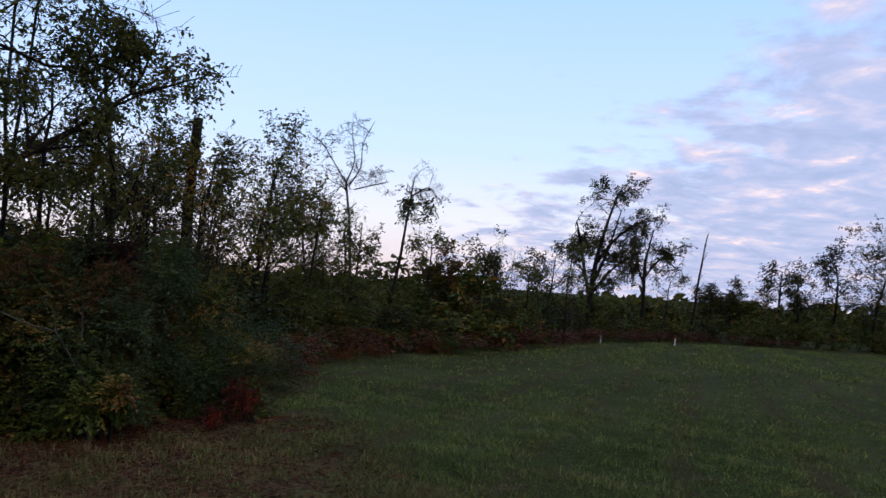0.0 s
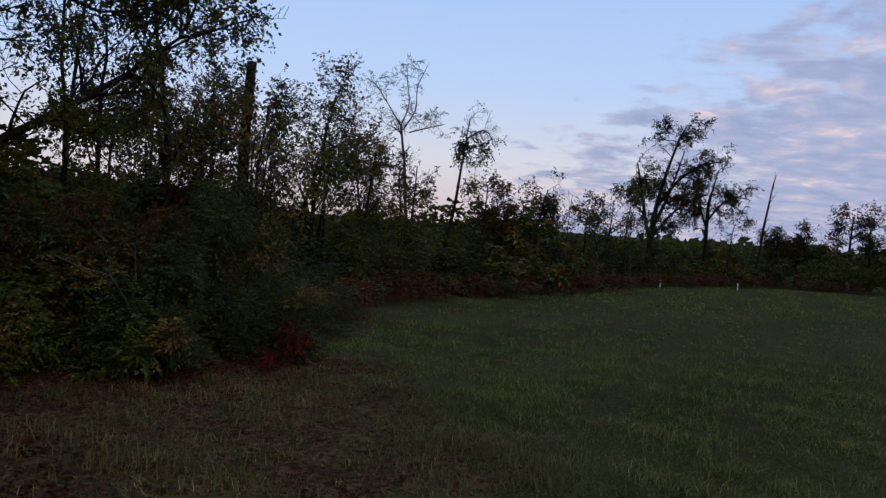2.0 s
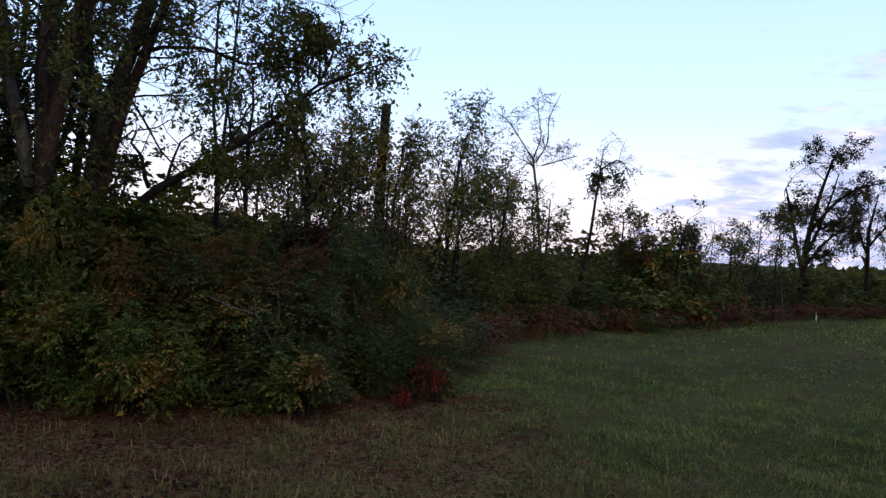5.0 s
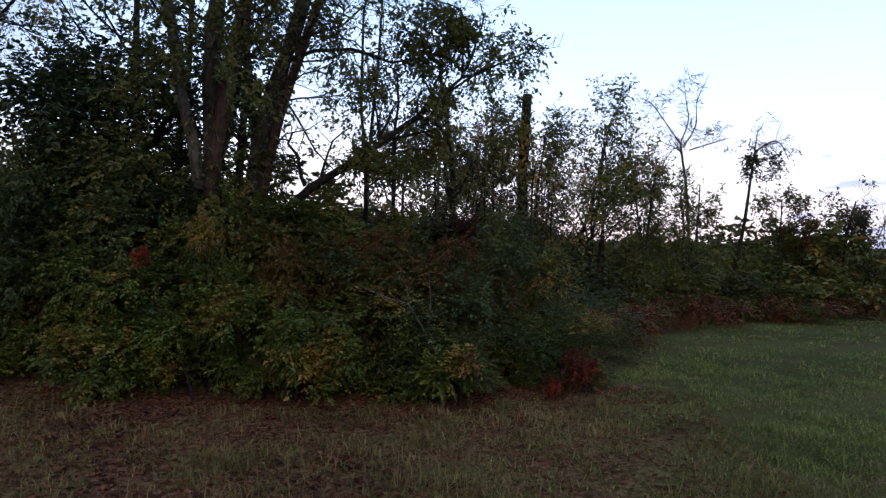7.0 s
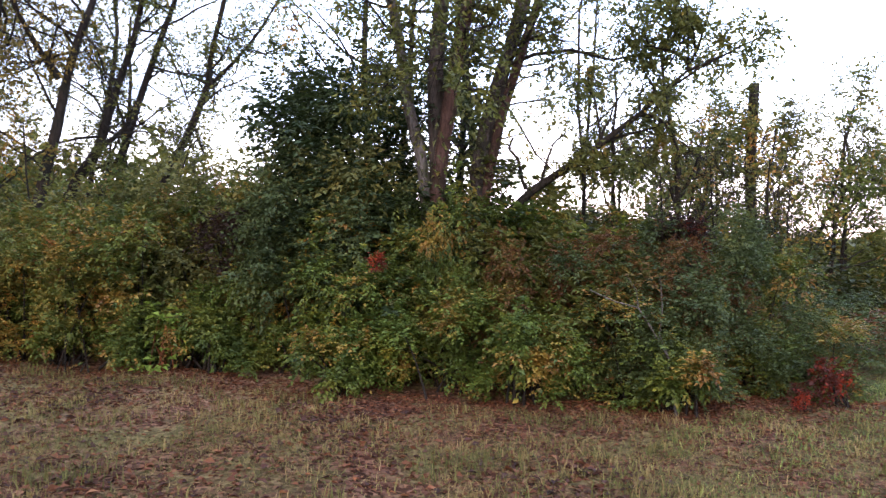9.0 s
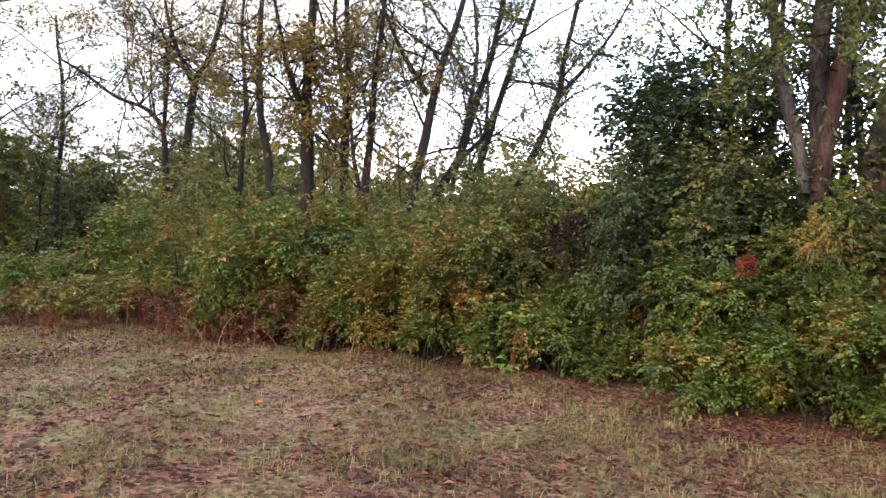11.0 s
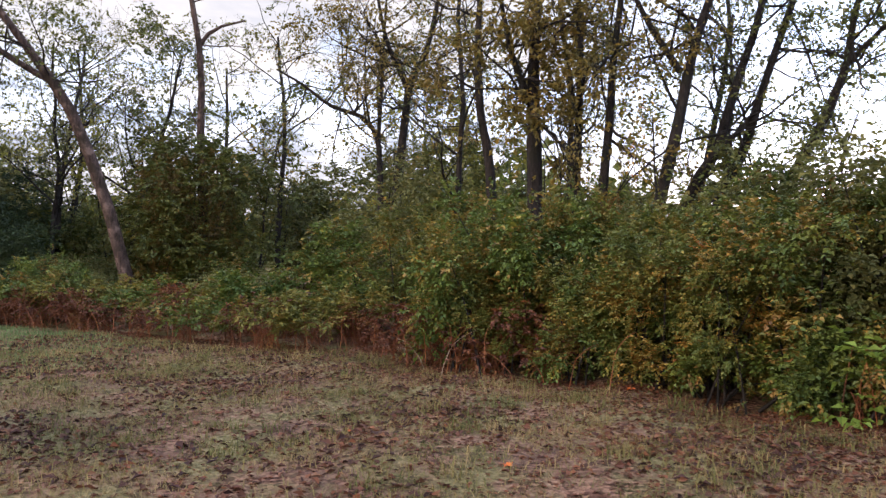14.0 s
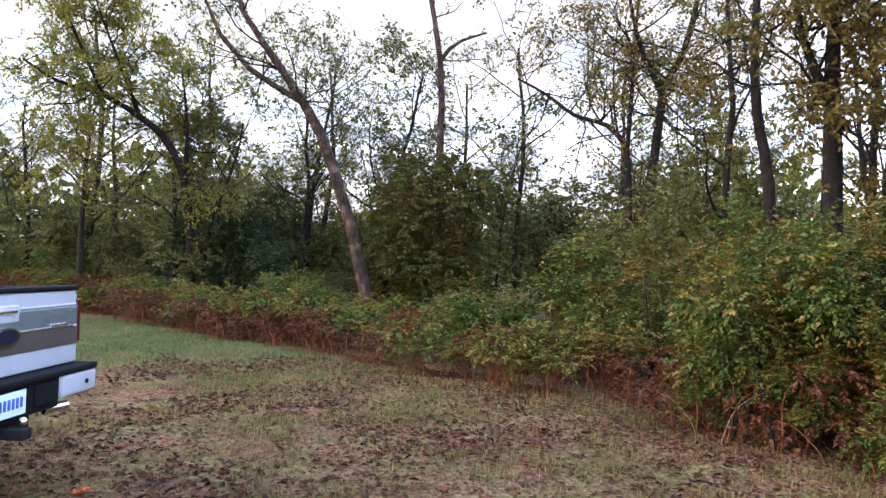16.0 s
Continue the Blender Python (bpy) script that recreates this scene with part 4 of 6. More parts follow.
grove_tree(-16.05, 4.5, ((0.06, 0.14, 3.0), (0.09, 0.24, 4.0), (0.10, 0.29, 5.15), (0.14, 0.42, 6.15), (0.2, 0.6, 9.0)), 0.10, leaf_tan, 105, GOLD, (), 8, 2, 0.105, airy=-0.2)
grove_tree(-16.5, 3.55, ((0.0, -0.03, 3.1), (0.0, -0.07, 4.5), (0.0, -0.06, 5.4), (0.01, 0.03, 6.5), (0.1, 0.1, 9.5)), 0.16, leaf_tan, 106, GOLD, (((0.0, -0.05, 4.2), (0.1, -0.5, 5.2), (0.2, -0.8, 6.6)),), 10, 3, 0.115, airy=-0.3)
grove_tree(-17.95, 3.1, ((-0.02, -0.17, 3.5), (-0.05, -0.39, 4.48), (-0.06, -0.44, 5.7), (-0.05, -0.4, 6.9), (0.0, -0.3, 9.5)), 0.11, leaf_tan, 107, GOLD, (), 9, 2, 0.105, airy=-0.2)
grove_tree(-16.9, 4.35, ((0.0, 0.05, 3.2), (0.1, 0.1, 5.2), (0.1, 0.0, 7.0), (0.2, 0.0, 9.5)), 0.10, leaf_tan, 108, GOLD, (), 8, 2, 0.105, airy=-0.2)
GROVE = [(-11.8, 10.8, 10.0, 0.09, (0.05, 0.15)), (-18.6, 7.4, 11.0, 0.09, (0.05, 0.1)), (-12.6, 12.8, 10.5, 0.09, (0.1, 0.1)), (-19.8, 4.6, 10.0, 0.10, (0.02, 0.03)), (-19.4, 2.2, 9.5, 0.09, (0.02, 0.0))]
for i, (x, y, h, rad, lean) in enumerate(GROVE):
    tree(x, y, h, rad, THIN, bark_dark, (leaf_olive, leaf_olive, leaf_tan)[i % 3], 110 + i, lean, 3, 4, 0.30, 0.72, 0.05, 0.28, 4, 0.08, 0.28, 4, 0.3, 0.45, airy=-0.15)
# behind the tall tree
for i, (x, y, h, rad, lf) in enumerate([(-9.2, 10.6, 9.0, 0.10, leaf_green), (-8.6, 9.5, 8.5, 0.09, leaf_green), (-10.2, 9.3, 9.0, 0.09, leaf_green), (-7.4, 11.4, 8.0, 0.045, leaf_olive), (-8.3, 12.8, 8.5, 0.05, leaf_green), (-6.8, 11.6, 5.2, 0.06, leaf_olive), (-5.9, 12.4, 4.6, 0.05, leaf_olive)]):
    tree(x, y, h, rad, "slim tree with thin green leaves behind the hedge", bark_dark, lf, 140 + i, (0.02, 0.02), 3, 4, 0.28, 0.75, 0.05, 0.2, 4, 0.072, 0.26, 5, 0.3, 0.4, airy=-0.25)

# the stem wrapped in reddish vines, between the tall tree and the dead trunk
spine_tree(-5.65, 11.4, [(((0, 0, 0), (0.0, 0.0, 1.6), (0.02, 0.03, 2.6), (-0.03, -0.02, 3.4), (-0.15, -0.12, 4.1), (-0.2, -0.2, 4.9)), 0.07, 0.02, "trunk"),
    (((0.02, 0.03, 2.5), (0.2, 0.2, 3.0), (0.3, 0.25, 3.5)), 0.03, 0.01, "limb")], "slim dead stem wrapped in browning vines", bark_dark, leaf_russet, 271, 7, (0.3, 0.7), 2, 0.06, (0, 0, -0.2), count=3, above=0.2, airy=0.2)
# saplings that stand up out of the hedge
SAPLINGS = [(-4.9, 9.2, 2.9), (-4.6, 11.0, 3.3), (-6.0, 10.6, 3.4), (-5.4, 12.6, 3.4), (-6.6, 13.2, 3.8), (-4.7, 13.4, 3.2), (-5.6, 14.8, 3.8), (-7.9, 9.6, 3.4), (-8.9, 8.6, 3.6), (-12.4, 5.8, 3.8), (-13.2, 4.8, 3.9), (-13.8, 3.6, 3.6)]
for i, (x, y, h) in enumerate(SAPLINGS):
    tree(x, y, h, 0.03, "thin sapling with sparse autumn leaves in the hedge", bark_dark, (leaf_olive, leaf_orange, leaf_tan)[i % 3], 280 + i, (pick.uniform(-0.1, 0.1), pick.uniform(-0.1, 0.1)), 3, 4, 0.30, 0.7, 0.12, 0.2, 1, 0.07, 0.2, 4, 0.3, group="saplings in the hedge")

# the forked tree with one long bent branch
spine_tree(-22.7, 1.15, [
    (((0, 0, 0), (0.0, 0.0, 2.5), (0, 0.15, 4.0), (0, 0.3, 5.4), (0, 0.36, 6.1), (0, 0.8, 6.8), (0.1, 1.1, 8.2), (0.2, 1.3, 10.0)), 0.15, 0.04, "trunk"),
    (((0, 0.34, 5.9), (0, 0.05, 6.5), (0, -0.25, 7.2), (0, -0.5, 8.4), (0.1, -0.6, 9.8)), 0.08, 0.02, "limb"),
    (((0.05, -0.25, 0), (0.0, -0.32, 2.4), (0, -0.36, 3.7), (0, -0.42, 4.7), (0, -0.85, 5.2), (0, -1.65, 5.4), (0.05, -2.35, 5.95), (0.1, -3.0, 6.3)), 0.10, 0.025, "trunk"),
    (((0, -0.42, 4.6), (0.1, -0.35, 5.8), (0.1, -0.3, 7.2), (0.15, -0.2, 9.0)), 0.06, 0.02, "limb")],
    "forked dark tree with one long bent branch and browning leaves", bark_dark, leaf_tan, 150, 15, (1.4, 3.2), 2, 0.09, count=4)
# the tree that leans over the field's corner with a wide yellow-green crown
spine_tree(-26.9, -12.7, [
    (((0, 0, 0), (0.05, -0.05, 2.5), (0.15, -0.3, 4.5), (0.5, -0.9, 5.7), (1.0, -1.6, 6.3), (1.5, -2.4, 6.8), (2.3, -3.4, 7.0), (2.8, -4.2, 7.6)), 0.17, 0.03, "trunk"),
    (((0.15, -0.3, 4.4), (0.2, -0.2, 5.6), (0.3, -0.3, 7.0), (0.4, -0.5, 8.4)), 0.08, 0.02, "limb"),
    (((0.9, -1.5, 6.2), (1.3, -1.7, 7.2), (1.8, -2.0, 8.4), (2.2, -2.3, 9.6)), 0.07, 0.02, "limb"),
    (((1.5, -2.4, 6.8), (2.2, -2.6, 7.9), (2.8, -2.9, 9.2), (3.2, -3.2, 10.2)), 0.06, 0.02, "limb")],
    "leaning tree with a wide airy yellow-green crown", bark_dark, leaf_airy, 175, 14, (1.3, 2.6), 3, 0.115, (0, -0.1, 0.2), count=6, airy=-0.6)


def leaning_tree():
    r = np.random.default_rng(8)
    x, y = -25.7, -6.4
    ob = stand("tree", x, y, "pale leaning tree with a forked trunk over the brambles", "tree", "trees behind the hedge", 0.1)
    trunk, limbs, tips = Limbs(), Limbs(), []
    pts = np.array([(0, 0.15, 0), (0.0, -0.10, 1.1), (0.13, -0.51, 2.8), (0.3, -1.02, 4.4), (0.48, -1.45, 5.55), (0.66, -1.93, 6.4), (0.88, -2.5, 7.25), (1.1, -2.9, 7.85), (1.4, -3.5, 8.8), (1.6, -3.9, 10.2)])
    trunk.tube(pts, np.array([0.24, 0.19, 0.175, 0.165, 0.155, 0.14, 0.12, 0.10, 0.08, 0.03]), 12)
    part_of("trunk", trunk.mesh("trunk", bark_flaking), ob, "pale brown trunk with flaking bark")
    fork = Limbs()
    fp = np.array([(0.66, -1.93, 6.35), (1.0, -2.7, 6.8), (1.3, -3.3, 7.2), (1.65, -4.05, 8.1), (1.9, -4.6, 9.4)])
    fork.tube(fp, np.array([0.09, 0.085, 0.08, 0.065, 0.03]), 10)
    part_of("limb", fork.mesh("limb", bark_flaking), ob)
    for i in range(12):
        k = r.integers(5, 9)
        limbs = Limbs()
        grow(limbs, tips, pts[k], unit(r.normal(size=3) + np.array([0, 0.5, 0.5])), r.uniform(1.4, 2.8), 0.03, 1, 3, r, 0.8, 0.05, 0.2, 4, 0.2, 0.5)
        part_of("branch", limbs.mesh("branch", bark_dark), ob)
    part_of("crown", mesh_of("crown", *crown_of(tips, 2, 0.11, r, 0.3, 4), leaf_olive), ob)


leaning_tree()


def bare_fork(x, y, h, seed, label, bark):
    """A dead tree: a bare trunk that forks high up."""
    r = np.random.default_rng(seed)
    ob = stand("tree", x, y, label, "tree", "trees behind the hedge", 0.1)
    trunk, limbs, tips = Limbs(), Limbs(), []
    s = np.linspace(0, 1, 9)[:, None]
    pts = np.concatenate([0.06 * np.sin(s * 9), -0.16 * s - 0.55 * s ** 4 + 0.07 * np.sin(s * 11), s * h], 1)
    trunk.tube(pts, 0.19 * (1 - 0.62 * s[:, 0]), 10)
    part_of("trunk", trunk.mesh("trunk", bark), ob)
    q = pts[6]
    limbs.tube(np.array([q, q + (-0.05, 0.3, 0.42), q + (-0.15, 0.7, 0.72), q + (-0.25, 1.5, 0.98)]), np.array([0.08, 0.07, 0.05, 0.03]), 8)
    part_of("limb", limbs.mesh("limb", bark), ob)
    for i in range(6):
        k = r.integers(4, 8)
        limbs = Limbs()
        grow(limbs, tips, pts[k], unit(r.normal(size=3) + np.array([0, 0, 0.6])), r.uniform(0.8, 1.8), 0.03, 1, 2, r, 0.7, 0.05, 0.2, 3, 0.2, 0.5)
        part_of("branch", limbs.mesh("branch", bark), ob)


bare_fork(-29.6, -5.1, 11.6, 160, "dead bare tree forking high above a round bush", bark_flaking)
round_bush = shrub_parts(5.4, 5.0, 5.6, leaf_russet, bark_dark, 161, 12000, 0.16, clumps=34, length=0.4)
round_green = shrub_parts(5.4, 5.0, 5.4, leaf_olive, bark_dark, 162, 15000, 0.15, clumps=36, length=0.4)
shrub(round_green, -28.2, -4.7, "large round olive-brown bush round a dead tree", 0.3, group="woodland bushes")
shrub(round_bush, -28.0, -5.3, "large round bush with rust-brown leaves", 1.3, (0.6, 0.6, 0.9), group="woodland bushes")

# pale crowns beyond the brambles, and the dark evergreen growth at the edge of the wood
pale_crown = shrub_parts(5.2, 4.8, 4.8, leaf_wood, bark_dark, 164, 5200, 0.20, clumps=30, length=0.4)
for x, y, k, turn in ((-37.1, -2.6, 1.2, 0.5), (-39.5, 0.3, 1.35, 2.0), (-36.4, 2.4, 1.2, 3.1), (-38.0, 5.0, 1.3, 4.4), (-35.0, -16.5, 1.1, 1.2), (-37.5, -8.0, 1.15, 5.0), (-30.5, -18.2, 0.95, 2.6), (-33.0, -13.6, 1.0, 0.8), (-30.0, -22.5, 0.9, 3.6)):
    shrub(pale_crown, x, y, "rounded olive tree crown in the hazy wood", turn, (k, k, k), "woodland bushes")
dark_growth = shrub_parts(3.8, 3.4, 3.9, leaf_spruce, bark_dark, 165, 6500, 0.13, clumps=30, length=0.35)
for x, y, k, turn in ((-27.8, -11.4, 0.9, 0.2), (-30.6, -11.9, 1.1, 1.4), (-29.0, -13.6, 0.85, 2.2), (-26.6, -9.6, 0.6, 3.0)):
    shrub(dark_growth, x, y, "dense dark bluish-green bush at the edge of the wood", turn, (k, k, k), "woodland bushes")

# the wood to the west
WOOD = [(-27.6, -13.0, 7.0, 0.09, (0.0, 0.06), leaf_wood), (-29.0, -14.5, 7.5, 0.12, (0.05, -0.05), leaf_airy), (-30.0, -19.0, 12.0, 0.16, (0.0, 0.0), leaf_airy), (-33.0, -16.0, 11.0, 0.15, (0.0, 0.0), leaf_airy), (-31.0, -10.5, 10.0, 0.13, (0.02, 0.05), leaf_wood),
        (-30.5, -8.0, 9.5, 0.12, (0.0, 0.05), leaf_olive), (-29.0, -10.0, 9.0, 0.10, (0.0, 0.1), leaf_wood), (-34.0, -3.0, 11.0, 0.14, (0, 0), leaf_wood), (-33.0, 1.5, 10.0, 0.13, (0, 0), leaf_olive),
        (-31.0, 4.0, 9.0, 0.12, (0, 0.05), leaf_olive), (-37.0, -12.0, 11.0, 0.15, (0, 0), leaf_olive), (-38.0, -6.0, 11.0, 0.15, (0, 0), leaf_wood), (-27.5, 7.5, 9.0, 0.12, (0, 0), leaf_olive), (-24.5, 10.5, 9.5, 0.12, (0, 0), leaf_wood),
        (-26.5, -16.5, 7.5, 0.12, (0.0, -0.1), leaf_airy), (-29.5, -24.0, 10.0, 0.14, (0.0, -0.1), leaf_airy), (-36.0, -22.0, 11.0, 0.15, (0, 0), leaf_airy), (-31.0, -22.5, 8.5, 0.12, (0, 0), leaf_airy), (-34.0, -27.0, 9.0, 0.12, (0, 0), leaf_olive), (-32.0, -31.0, 9.0, 0.12, (0, 0), leaf_airy)]
for i, (x, y, h, rad, lean, lf) in enumerate(WOOD):
    tree(x, y, h, rad, "slender woodland tree with thinning autumn leaves", bark_dark, lf, 170 + i, lean, 3, 5, 0.40, 0.8, 0.06, 0.22, 3, 0.12, 0.4, 5, 0.3, airy=-0.3)
for i in range(28):
    s = pick.uniform(18, 58)
    x, y, ux, uy = line_at(FOOT, s)
    b = pick.uniform(9, 20)
    tree(x + uy * b, y - ux * b, pick.uniform(4.8, 7.4), 0.05, "young woodland tree leafy down to the ground", bark_dark, pick.choice((leaf_wood, leaf_olive, leaf_airy, leaf_wood)), 300 + i, (pick.uniform(-0.05, 0.05), pick.uniform(-0.08, 0.08)), 3, 4, 0.34, 0.8, 0.08, 0.2, 2, 0.15, 0.4, 5, 0.08, group="young woodland trees")
wood_bush = [shrub_parts(4.6, 4.2, 3.4, lf, bark_dark, 190 + i, 1600, 0.26, length=0.7, clumps=24) for i, lf in enumerate((leaf_wood, leaf_wood, leaf_yellowgreen, leaf_olive))]
for i in range(52):
    s = pick.uniform(15, 60)
    x, y, ux, uy = line_at(FOOT, s)
    b = pick.uniform(10.5, 30)
    shrub(wood_bush[pick.choice((0, 1, 1, 2, 3))], x + uy * b, y - ux * b, "broad woodland bush under the trees", pick.uniform(0, 6), (1, 1, pick.uniform(0.7, 0.95) + 0.03 * (b - 10)), "woodland bushes")
for i in range(26):
    x, y = pick.uniform(-28, -9), pick.uniform(9, 26)
    if y > 12 + (-9 - x) * 0.2 or x < -14:
        shrub(wood_bush[pick.choice((0, 1, 1, 3))], x, y, "broad woodland bush under the trees", pick.uniform(0, 6), (1, 1, pick.uniform(0.6, 0.85)), "woodland bushes")

# ---- the field's far edge ----
def dead_post():
    x, y = -7.2, 18.0
    ob = stand("snag", x, y, "broken dead trunk standing straight among small trees", "tree stump", sink=0.1)
    t = Limbs()
    s = np.linspace(0, 1, 10)[:, None]
    pts = np.concatenate([0.03 * np.sin(s * 7), 0.03 * np.cos(s * 5), s * 5.65], 1)
    t.tube(np.concatenate([pts, pts[-1:] + (0, 0, 0.01)]), np.append(np.linspace(0.15, 0.115, 10), 0.02), 12)
    part_of("trunk", t.mesh("trunk", bark_dark), ob)


dead_post()
column = shrub_parts(1.5, 1.4, 5.0, leaf_olive, bark_dark, 163, 2600, 0.10, clumps=18, length=0.3)
shrub(column, -7.6, 17.6, "tall column of leafy vines beside a dead trunk", 0.0, (0.85, 0.85, 1.2), group="trees along the field", name="vine", category="vine")
shrub(column, -6.75, 18.1, "tall leafy young tree beside a dead trunk", 1.0, (0.85, 0.85, 1.15), "trees along the field", "tree", "tree")
MIDDLE = [(-7.9, 17.4, 5.3, leaf_olive), (-6.4, 17.0, 4.9, leaf_orange), (-6.2, 18.8, 5.6, leaf_olive), (-8.8, 18.6, 4.8, leaf_green), (-5.4, 17.6, 4.6, leaf_green), (-5.9, 20.0, 5.2, leaf_olive),
          (-4.9, 19.8, 4.3, leaf_olive), (-5.2, 22.4, 4.6, leaf_green), (-6.6, 22.5, 5.0, leaf_olive), (-9.5, 16.0, 4.5, leaf_green), (-7.3, 14.8, 4.2, leaf_orange), (-8.2, 21.5, 5.0, leaf_olive), (-4.4, 23.8, 4.3, leaf_olive), (-10.5, 19.5, 5.4, leaf_olive)]
for i, (x, y, h, lf) in enumerate(MIDDLE):
    tree(x, y, h, 0.06, "small thin tree with olive leaves at the field edge", bark_dark, lf, 210 + i, (pick.uniform(-0.05, 0.05), 0.02), 3, 5, 0.34, 0.75, 0.10, 0.2, 3, 0.085, 0.28, 4, 0.25, group="trees along the field")
spine_tree(-5.1, 27.0, [
    (((0.2, 0.04, 0), (0.14, 0.03, 2.34), (-0.02, 0, 4.2), (-0.15, -0.03, 5.0), (-0.25, -0.05, 5.66)), 0.06, 0.035, "trunk"),
    (((-0.25, -0.05, 5.66), (-0.69, -0.14, 6.3), (-1.2, -0.24, 7.05), (-1.52, -0.31, 7.22)), 0.026, 0.008, "limb"),
    (((-0.25, -0.05, 5.66), (-0.03, 0.2, 6.47), (-0.2, 0.3, 7.2), (-0.26, 0.3, 7.8)), 0.026, 0.008, "limb"),
    (((-0.17, -0.03, 5.52), (0.24, 0.05, 6.23), (0.24, -0.2, 7.02), (0.65, -0.3, 7.87)), 0.026, 0.008, "limb"),
    (((0.03, 0.01, 5.44), (0.74, 0.15, 5.67), (1.24, 0.25, 5.83)), 0.025, 0.01, "limb")],
    "bare slender tree with upswept twigs", bark_grey, leaf_olive, 233, 6, (0.5, 1.1), bias=(0, 0, 0.9), bare=True, group="trees along the field", above=0.8, least=0.006)
tree(-4.7, 26.6, 4.6, 0.06, "small leafy tree below a bare one", bark_dark, leaf_olive, 231, (0, 0), 3, 5, 0.3, 0.7, 0.1, 0.18, 2, 0.11, 0.3, 4, 0.25, group="trees along the field")
spine_tree(-3.45, 27.2, [
    (((-0.3, 0, 0), (0.04, 0, 2.16), (0.2, 0.02, 3.25), (0.31, 0.04, 4.47), (0.39, 0.05, 5.27), (0.48, 0.06, 6.1)), 0.08, 0.012, "trunk"),
    (((0.39, 0.05, 5.37), (0.95, 0.14, 5.75), (1.2, 0.18, 5.6), (1.42, 0.2, 5.1)), 0.03, 0.012, "limb")],
    "thin leaning tree with a tuft of leaves at the top", bark_dark, leaf_dark, 232, 9, (0.35, 0.85), 2, 0.10, (0.3, 0, 0.2), group="trees along the field", above=0.78, airy=-0.3)
for i, (x, y, h, lf, sp) in enumerate([(-2.3, 27.9, 4.1, leaf_olive, 0.7), (-1.6, 28.8, 3.4, leaf_brown, 0.7), (-0.4, 30.5, 4.4, leaf_dark, 0.8), (0.3, 31.2, 3.6, leaf_dark, 0.8), (2.5, 36.5, 4.6, leaf_dark, 0.8), (3.6, 38.0, 4.6, leaf_olive, 0.7), (1.4, 34.0, 3.6, leaf_olive, 0.8)]):
    tree(x, y, h, 0.06, "small dark tree in the far hedgerow", bark_dark, lf, 240 + i, (0, 0), 3, 5, 0.34, sp, 0.1, 0.2, 2, 0.105, 0.35, 4, 0.3, group="trees along the field")
tree(0.9, 33.2, 4.4, 0.035, "thin dead sapling in the far hedgerow", bark_pale, leaf_olive, 250, (0.05, 0), 2, 3, 0.3, 0.6, 0.1, 0.15, bare=True, group="trees along the field")
tree(4.2, 40.0, 5.0, 0.035, "thin dead sapling in the far hedgerow", bark_pale, leaf_olive, 251, (0.03, 0), 3, 3, 0.3, 0.6, 0.1, 0.15, bare=True, group="trees along the field")
spine_tree(6.2, 48.0, [
    (((-0.45, 0, 0), (-0.3, 0, 2.2), (-0.05, 0, 5.0), (0.44, 0, 7.1), (0.95, -0.1, 8.9), (1.33, -0.2, 9.7)), 0.20, 0.02, "trunk"),
    (((-0.3, 0, 2.6), (-0.7, 0.4, 4.4), (-1.0, 0.6, 6.2), (-1.3, 0.8, 7.4)), 0.12, 0.04, "limb"),
    (((-0.05, 0, 4.8), (1.0, -0.4, 6.4), (2.2, -0.6, 7.4), (3.4, -0.8, 7.6)), 0.11, 0.03, "limb"),
    (((-0.2, 0, 3.4), (0.6, 0.8, 5.2), (1.2, 1.4, 7.0), (1.6, 1.8, 8.4)), 0.11, 0.03, "limb"),
    (((-0.25, 0, 2.8), (0.6, -0.6, 4.2), (1.6, -1.0, 5.2), (2.6, -1.2, 5.6)), 0.09, 0.03, "limb")],
    "broad spreading tree with layered dark foliage by the field", bark_dark, leaf_dark, 252, 13, (0.9, 2.0), 4, 0.12, (0.1, 0, -0.05), group="trees along the field", above=0.4, airy=0.15)
spine_tree(9.4, 54.4, [
    (((1.0, 0, 0), (0.94, -0.1, 2.6), (0.88, -0.1, 5.4), (1.1, -0.2, 6.6), (1.35, -0.2, 7.8)), 0.18, 0.03, "trunk"),
    (((0.88, -0.1, 4.4), (1.8, -0.3, 5.8), (2.7, -0.4, 6.2), (3.5, -0.5, 6.0)), 0.08, 0.02, "limb"),
    (((0.88, -0.1, 4.0), (0.45, 0.3, 5.3), (0.25, 0.5, 6.4), (0.35, 0.6, 7.2)), 0.08, 0.02, "limb")],
    "spreading tree with flat layers of dark foliage by the field", bark_dark, leaf_dark, 254, 12, (0.8, 1.7), 4, 0.12, (0.1, 0, -0.1), group="trees along the field", above=0.45, airy=0.1)
tree(11.2, 52.5, 4.6, 0.08, "small thin tree beside spreading ones by the field", bark_dark, leaf_dark, 253, (0.05, 0), 3, 4, 0.4, 0.8, 0.05, 0.2, 2, 0.13, 0.4, 3, 0.3, group="trees along the field", airy=0.3)
tree(15.5, 62.5, 9.3, 0.13, "dead leaning snag with a few stub branches", bark_dark, leaf_dark, 255, (0.16, 0), 2, 3, 0.14, 0.5, 0.1, 0.1, bare=True, group="trees along the field")
for i, (x, y, h) in enumerate([(23.4, 66.0, 6.6), (28.0, 65.5, 8.0), (31.3, 66.0, 10.0), (25.9, 67.5, 6.2), (34.5, 67.0, 9.0), (18.3, 66.0, 4.4), (39.0, 68.0, 9.0), (20.0, 67.0, 4.6)]):
    tree(x, y, h, 0.15, "dark rounded tree above the far hedgerow", bark_dark, leaf_dark, 260 + i, (0, 0), 3, 5, 0.46, 0.95, 0.03, 0.2, 4, 0.16, 0.4, 4, 0.28, group="trees along the field", airy=-0.6)


